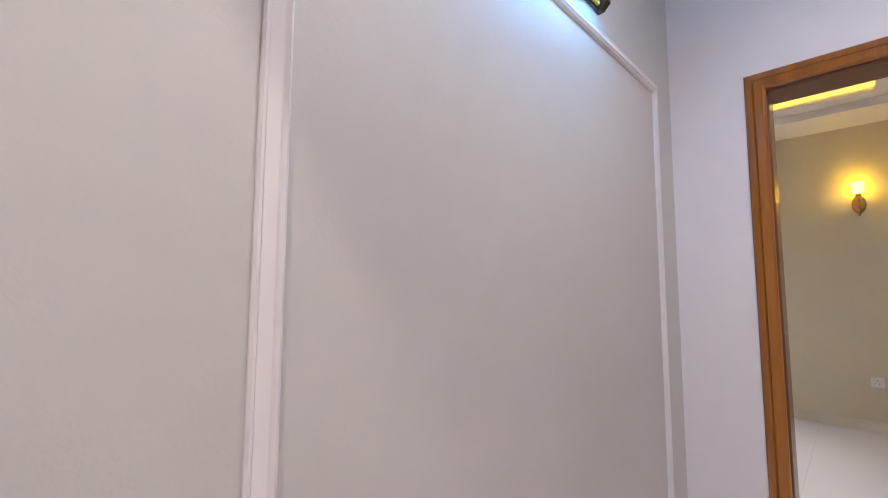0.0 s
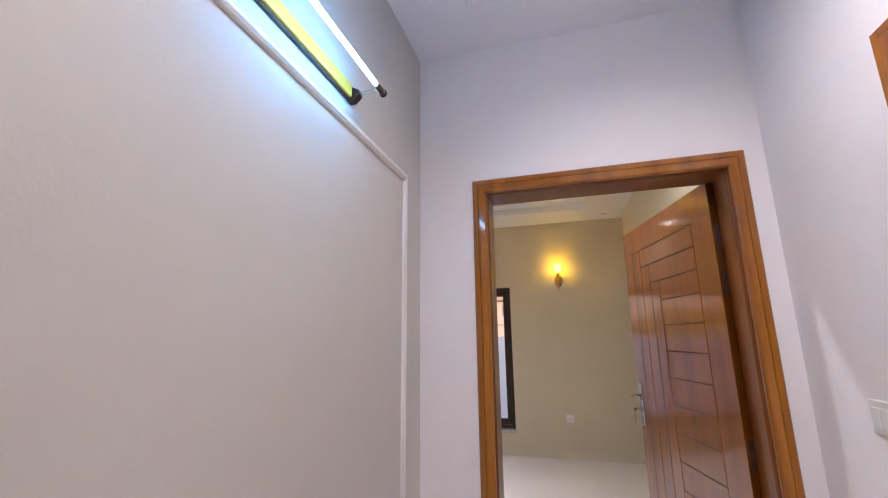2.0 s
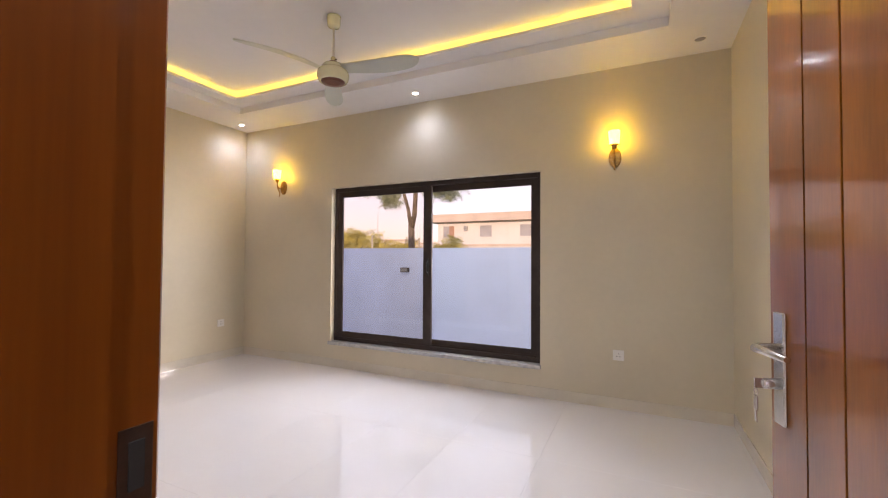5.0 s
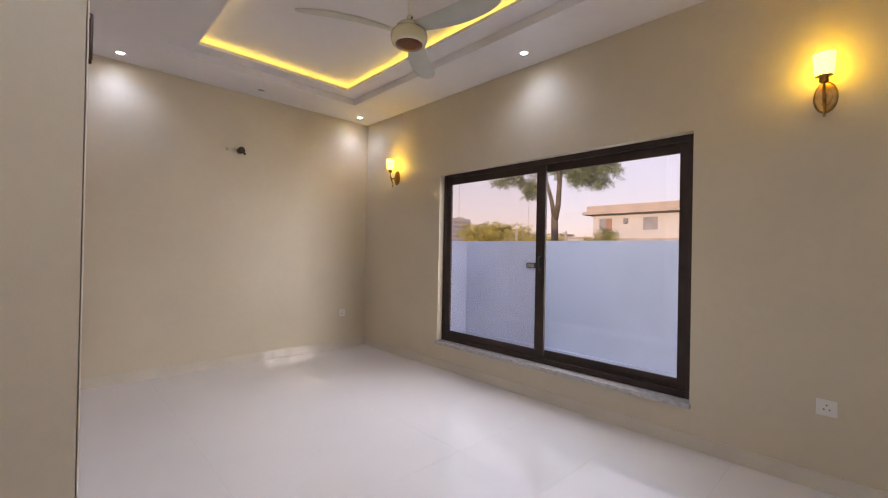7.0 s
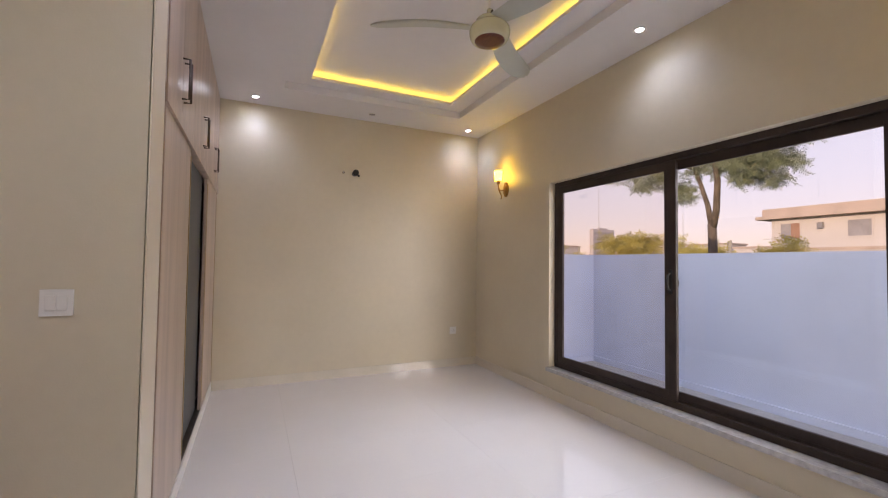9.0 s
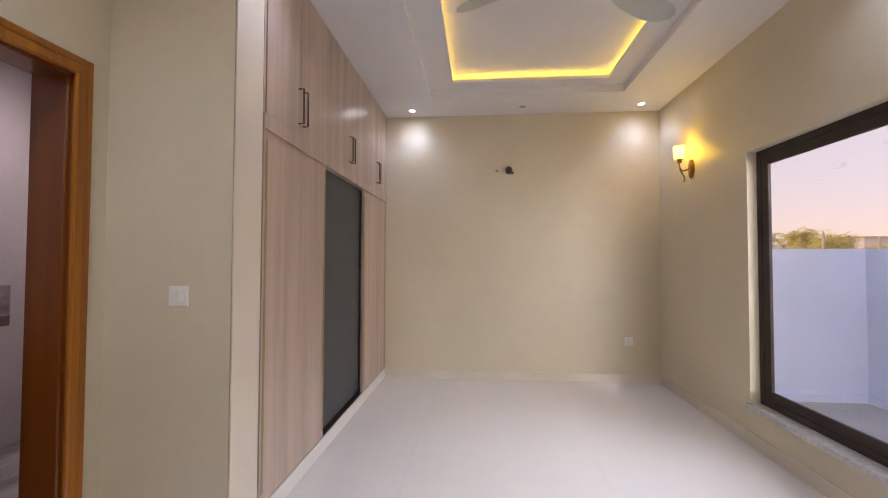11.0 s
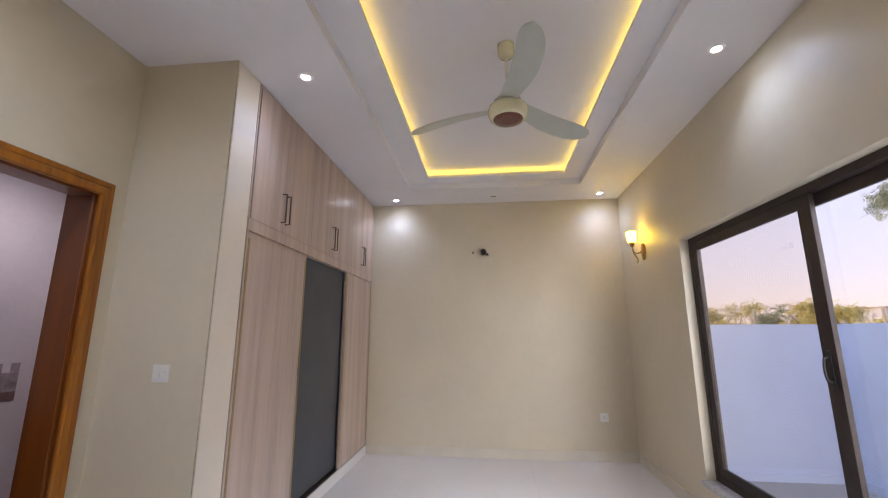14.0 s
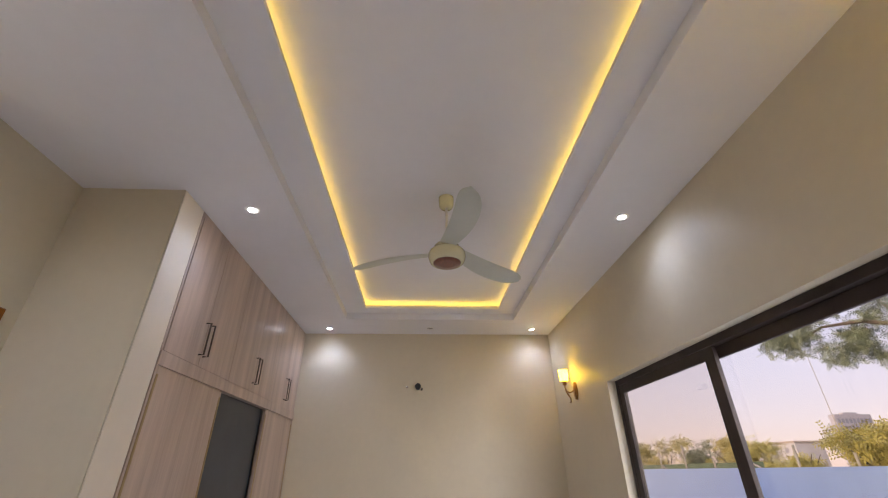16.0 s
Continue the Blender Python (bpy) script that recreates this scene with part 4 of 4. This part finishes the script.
fence = thing("fence", (0, 0, -0.31), "weathered posts with green netting beyond the wall", "fence")
for k in range(16):
    x = -9.0 - 2.4 * k
    h = rng.uniform(2.1, 2.9)
    bm = bmesh.new()
    tube(bm, [(x, 18.3, 0), (x + rng.uniform(-0.1, 0.1), 18.3, h)], [0.05, 0.045], 8)
    part("post", bm, M_POLE, fence)
    if k % 3 == 1:
        bm = bmesh.new()
        tube(bm, [(x + 0.05, 18.25, 2.0), (x + 1.5, 18.25, 1.4)], 0.04, 8)
        part("brace", bm, M_POLE, fence)
bm = bmesh.new()
box(bm, -45.1, -18.0, 18.36, 18.365, 0.1, 2.02)
part("netting", bm, M_NET, fence, "green fence netting")

for x, y, h in ((-34.6, 38.2, 10.8), (-26.0, 40.0, 6.5)):
    pole = thing("street_pole", (x, y, -0.31), "tall thin pale pole beyond the wall", "pole", "far poles")
    bm = bmesh.new()
    tube(bm, [(0, 0, 0), (0, 0, h)], [0.034, 0.02], 8)
    part("shaft", bm, M_POLE, pole)
    if h > 8:
        bm = bmesh.new()
        tube(bm, [(0, 0, h - 0.05), (-0.25, -0.2, h + 0.2), (-0.7, -0.6, h + 0.25)], [0.05, 0.04, 0.035], 8)
        part("arm", bm, M_POLE, pole)
        bm = bmesh.new()
        box(bm, -1.0, -0.6, -0.75, -0.5, h + 0.18, h + 0.32, 0.03)
        part("lamp_head", bm, M_POLE, pole)


def far_window(parent, x, y, z, w, h, shutter):
    bm = bmesh.new()
    rect_frame(bm, x - w / 2, x + w / 2, z, z + h, y - 0.06, y + 0.02, 0.07, 0.0)
    frame_ob = part("window", bm, M_HOUSE, parent)
    bm = bmesh.new()
    box(bm, x - w / 2 + 0.06, x + w / 2 - 0.06, y - 0.02, y + 0.015, z + 0.06, z + h - 0.06)
    part("pane", bm, M_FARGLASS, frame_ob)
    if shutter:
        bm = bmesh.new()
        box(bm, x + 0.06, x + w / 2 - 0.06, y - 0.07, y - 0.03, z + 0.05, z + h - 0.05)
        part("shutter", bm, M_SHUTTER, frame_ob, "brown shutter")


villa = thing("house", (-8.0, 37.6, -0.31), "two-storey cream house with a tan roof band", "house")
bm = bmesh.new()
box(bm, -9.5, 13.0, 0.0, 10.0, 0.0, 5.0)
part("wall", bm, M_HOUSE, villa)
bm = bmesh.new()
box(bm, -10.2, 13.6, -0.7, 10.6, 5.0, 5.22)
box(bm, -9.9, 13.3, -0.4, 10.3, 5.22, 5.75)
part("roof", bm, M_ROOFEDGE, villa)
bm = bmesh.new()
box(bm, -9.6, 13.1, -0.06, 0.0, 2.75, 2.95)
part("string_course", bm, M_ROOFEDGE, villa)
for i, x in enumerate((-8.35, -4.7, -1.0, 2.8, 6.5, 10.0)):
    far_window(villa, x, 0.0, 3.55, 1.25, 1.15, i in (0, 3))
    far_window(villa, x + 0.3, 0.0, 0.9, 1.5, 1.3, i == 1)
bm = bmesh.new()
box(bm, -6.75, -6.45, -0.3, 0.0, 4.2, 4.6, 0.02)
part("wall_box", bm, M_FARGLASS, villa, "small grey wall box")

tower = thing("office_tower", (-111.6, 113.2, -0.31), "pale multi-storey office block far beyond the trees", "building")
bm = bmesh.new()
box(bm, -1.8, 0.0, 0.0, 10.2, 0, 14.3)
box(bm, -1.5, -0.3, 3.0, 7.0, 14.3, 14.8)
part("wall", bm, M_TOWER, tower)
pane_mesh = None
for r in range(7):
    for k in range(9):
        if pane_mesh is None:
            bm = bmesh.new()
            box(bm, -0.05, 0.05, -0.34, 0.34, -0.55, 0.55)
            pane_mesh = finish("window", bm, M_TOWERGLASS)
        w = new("window", pane_mesh)
        w.parent = tower
        w.location = (0.02, 0.9 + 1.05 * k, 2.2 + 1.75 * r)
for x, y, w, h in ((-70, 110, 12, 7), (-92, 125, 16, 6.5), (-52, 100, 9, 5.5), (-128, 105, 20, 8)):
    hut = thing("house", (x, y, -0.31), "low pale house far beyond the trees", "house", "far houses")
    bm = bmesh.new()
    box(bm, -w / 2, w / 2, 0, 8, 0, h)
    part("wall", bm, M_HOUSE, hut)
    bm = bmesh.new()
    box(bm, -w / 2 - 0.3, w / 2 + 0.3, -0.3, 8.3, h, h + 0.4)
    part("roof", bm, M_ROOFEDGE, hut)
    for k in range(3):
        far_window(hut, -w / 3 + k * w / 3, 0.0, h - 2.4, 1.4, 1.3, False)

# ---- floors, tile by tile ----
bm = bmesh.new()
box(bm, WEST - 0.2, EAST + 0.2, -2.7, NORTH + 0.1, -0.30, -0.012)
floor = solid("floor", bm, M_GROUT, "polished white porcelain tile floor", "floor")
TX, TY, GAP, X_LINE, Y_LINE = 0.61, 1.22, 0.00035, -0.217, 2.606
shared = {}


def tile(parent, x0, x1, y0, y1, material, name="tile"):
    w, h = round(x1 - x0, 4), round(y1 - y0, 4)
    if w < 0.01 or h < 0.01:
        return
    key = (w, h, material.name)
    if key not in shared:
        bm = bmesh.new()
        box(bm, -w / 2 + GAP, w / 2 - GAP, -h / 2 + GAP, h / 2 - GAP, -0.010, 0.0, 0.0004)
        shared[key] = finish(name, bm, material)
    ob = new(name, shared[key])
    ob.parent = parent
    ob.location = ((x0 + x1) / 2, (y0 + y1) / 2, 0.0)


def tile_area(parent, xa, xb, ya, yb, tx, ty, xl, yl, material):
    i0, i1 = math.floor((xa - xl) / tx), math.ceil((xb - xl) / tx)
    j0, j1 = math.floor((ya - yl) / ty), math.ceil((yb - yl) / ty)
    for i in range(i0, i1):
        for j in range(j0, j1):
            tile(parent, max(xa, xl + i * tx), min(xb, xl + (i + 1) * tx), max(ya, yl + j * ty), min(yb, yl + (j + 1) * ty), material)


tile_area(floor, WEST, EAST, SOUTH, NORTH, TX, TY, X_LINE, Y_LINE, M_TILE)
tile_area(floor, DOOR_E[0], DOOR_E[1], HALL_N, SOUTH, TX, TY, X_LINE, Y_LINE, M_TILE)
tile_area(floor, HALL_W, EAST, 0.39, HALL_N, TX, TY, X_LINE, Y_LINE, M_TILE)
tile_area(floor, -2.40, EAST, -2.6, 0.39, TX, TY, X_LINE, Y_LINE, M_TILE)
tile_area(floor, -3.48, HALL_W - 0.15, 0.94, HALL_N, 0.6, 0.6, -1.15, 0.94, M_BATHFLOOR)
tile_area(floor, DOOR_B[0], DOOR_B[1], HALL_N, SOUTH, 0.9, 0.3, DOOR_B[0], HALL_N, M_BATHFLOOR)

# mosaic border on the bathroom wall
M_MOSAIC = [mat("brown_mosaic_tile", (0.16, 0.10, 0.085), 0.2, 0.3, 9.0, color2=(0.07, 0.045, 0.04)), mat("mauve_grey_mosaic_tile", (0.30, 0.25, 0.25), 0.2, 0.3, 9.0, color2=(0.13, 0.10, 0.10)),
            mat("white_mosaic_tile", (0.66, 0.63, 0.62), 0.2, 0.05, 6.0)]
ROWS_OF_BORDER = ("mBB..mBBBBwmm.BB..mBBBBBwmm.m", "BmwBBmmBBBmwBBBBBmwBBBBBBmmmm", "BBmwmBBBmmwBwmmmBBBBBmwwmwmmm", ".BB..BBB.mB.mm..BBBB..BB.B.BB")
KIND = {"B": 0, "m": 1, "w": 2}
band = thing("mosaic_border", (0, 0.94, 0), "brown, mauve and white mosaic border on the bathroom wall", "tile border", kind="structure")
shapes = {}
for r, row in enumerate(ROWS_OF_BORDER):
    for c, letter in enumerate(row):
        if letter == ".":
            continue
        k = KIND[letter]
        if k not in shapes:
            bm = bmesh.new()
            box(bm, -0.030, 0.030, 0.0, 0.006, -0.0355, 0.0355, 0.0006)
            shapes[k] = finish("mosaic_tile", bm, M_MOSAIC[k])
        ob = new("mosaic_tile", shapes[k])
        ob.parent = band
        ob.location = (-1.31 - 0.061 * c, 0.0, 1.098 - 0.072 * r)

# pale arcs across the larger tiles of the border
for col, row_z, turn, radius in ((2, 1.10, 0, 0.10), (5, 1.03, 90, 0.115), (8, 1.10, 0, 0.10), (12, 0.96, 180, 0.10), (14, 1.03, 90, 0.115), (18, 1.03, 0, 0.11), (21, 1.10, 270, 0.10), (24, 0.96, 90, 0.10)):
    for ring in range(2):
        bm = bmesh.new()
        r1 = radius - 0.042 * ring
        rows = []
        for a in range(9):
            t = radians(turn + 90 * a / 8)
            rows.append([(r * math.cos(t), y, r * math.sin(t)) for r, y in ((r1, 0.0), (r1, 0.0085), (r1 - 0.022, 0.0085), (r1 - 0.022, 0.0))])
        sweep(bm, [list(p) for p in zip(*rows)], False, True)
        ob = part("mosaic_arc", bm, M_MOSAIC[1], band)
        ob.location = (-1.31 - 0.061 * col, 0.0, row_z - 0.07)
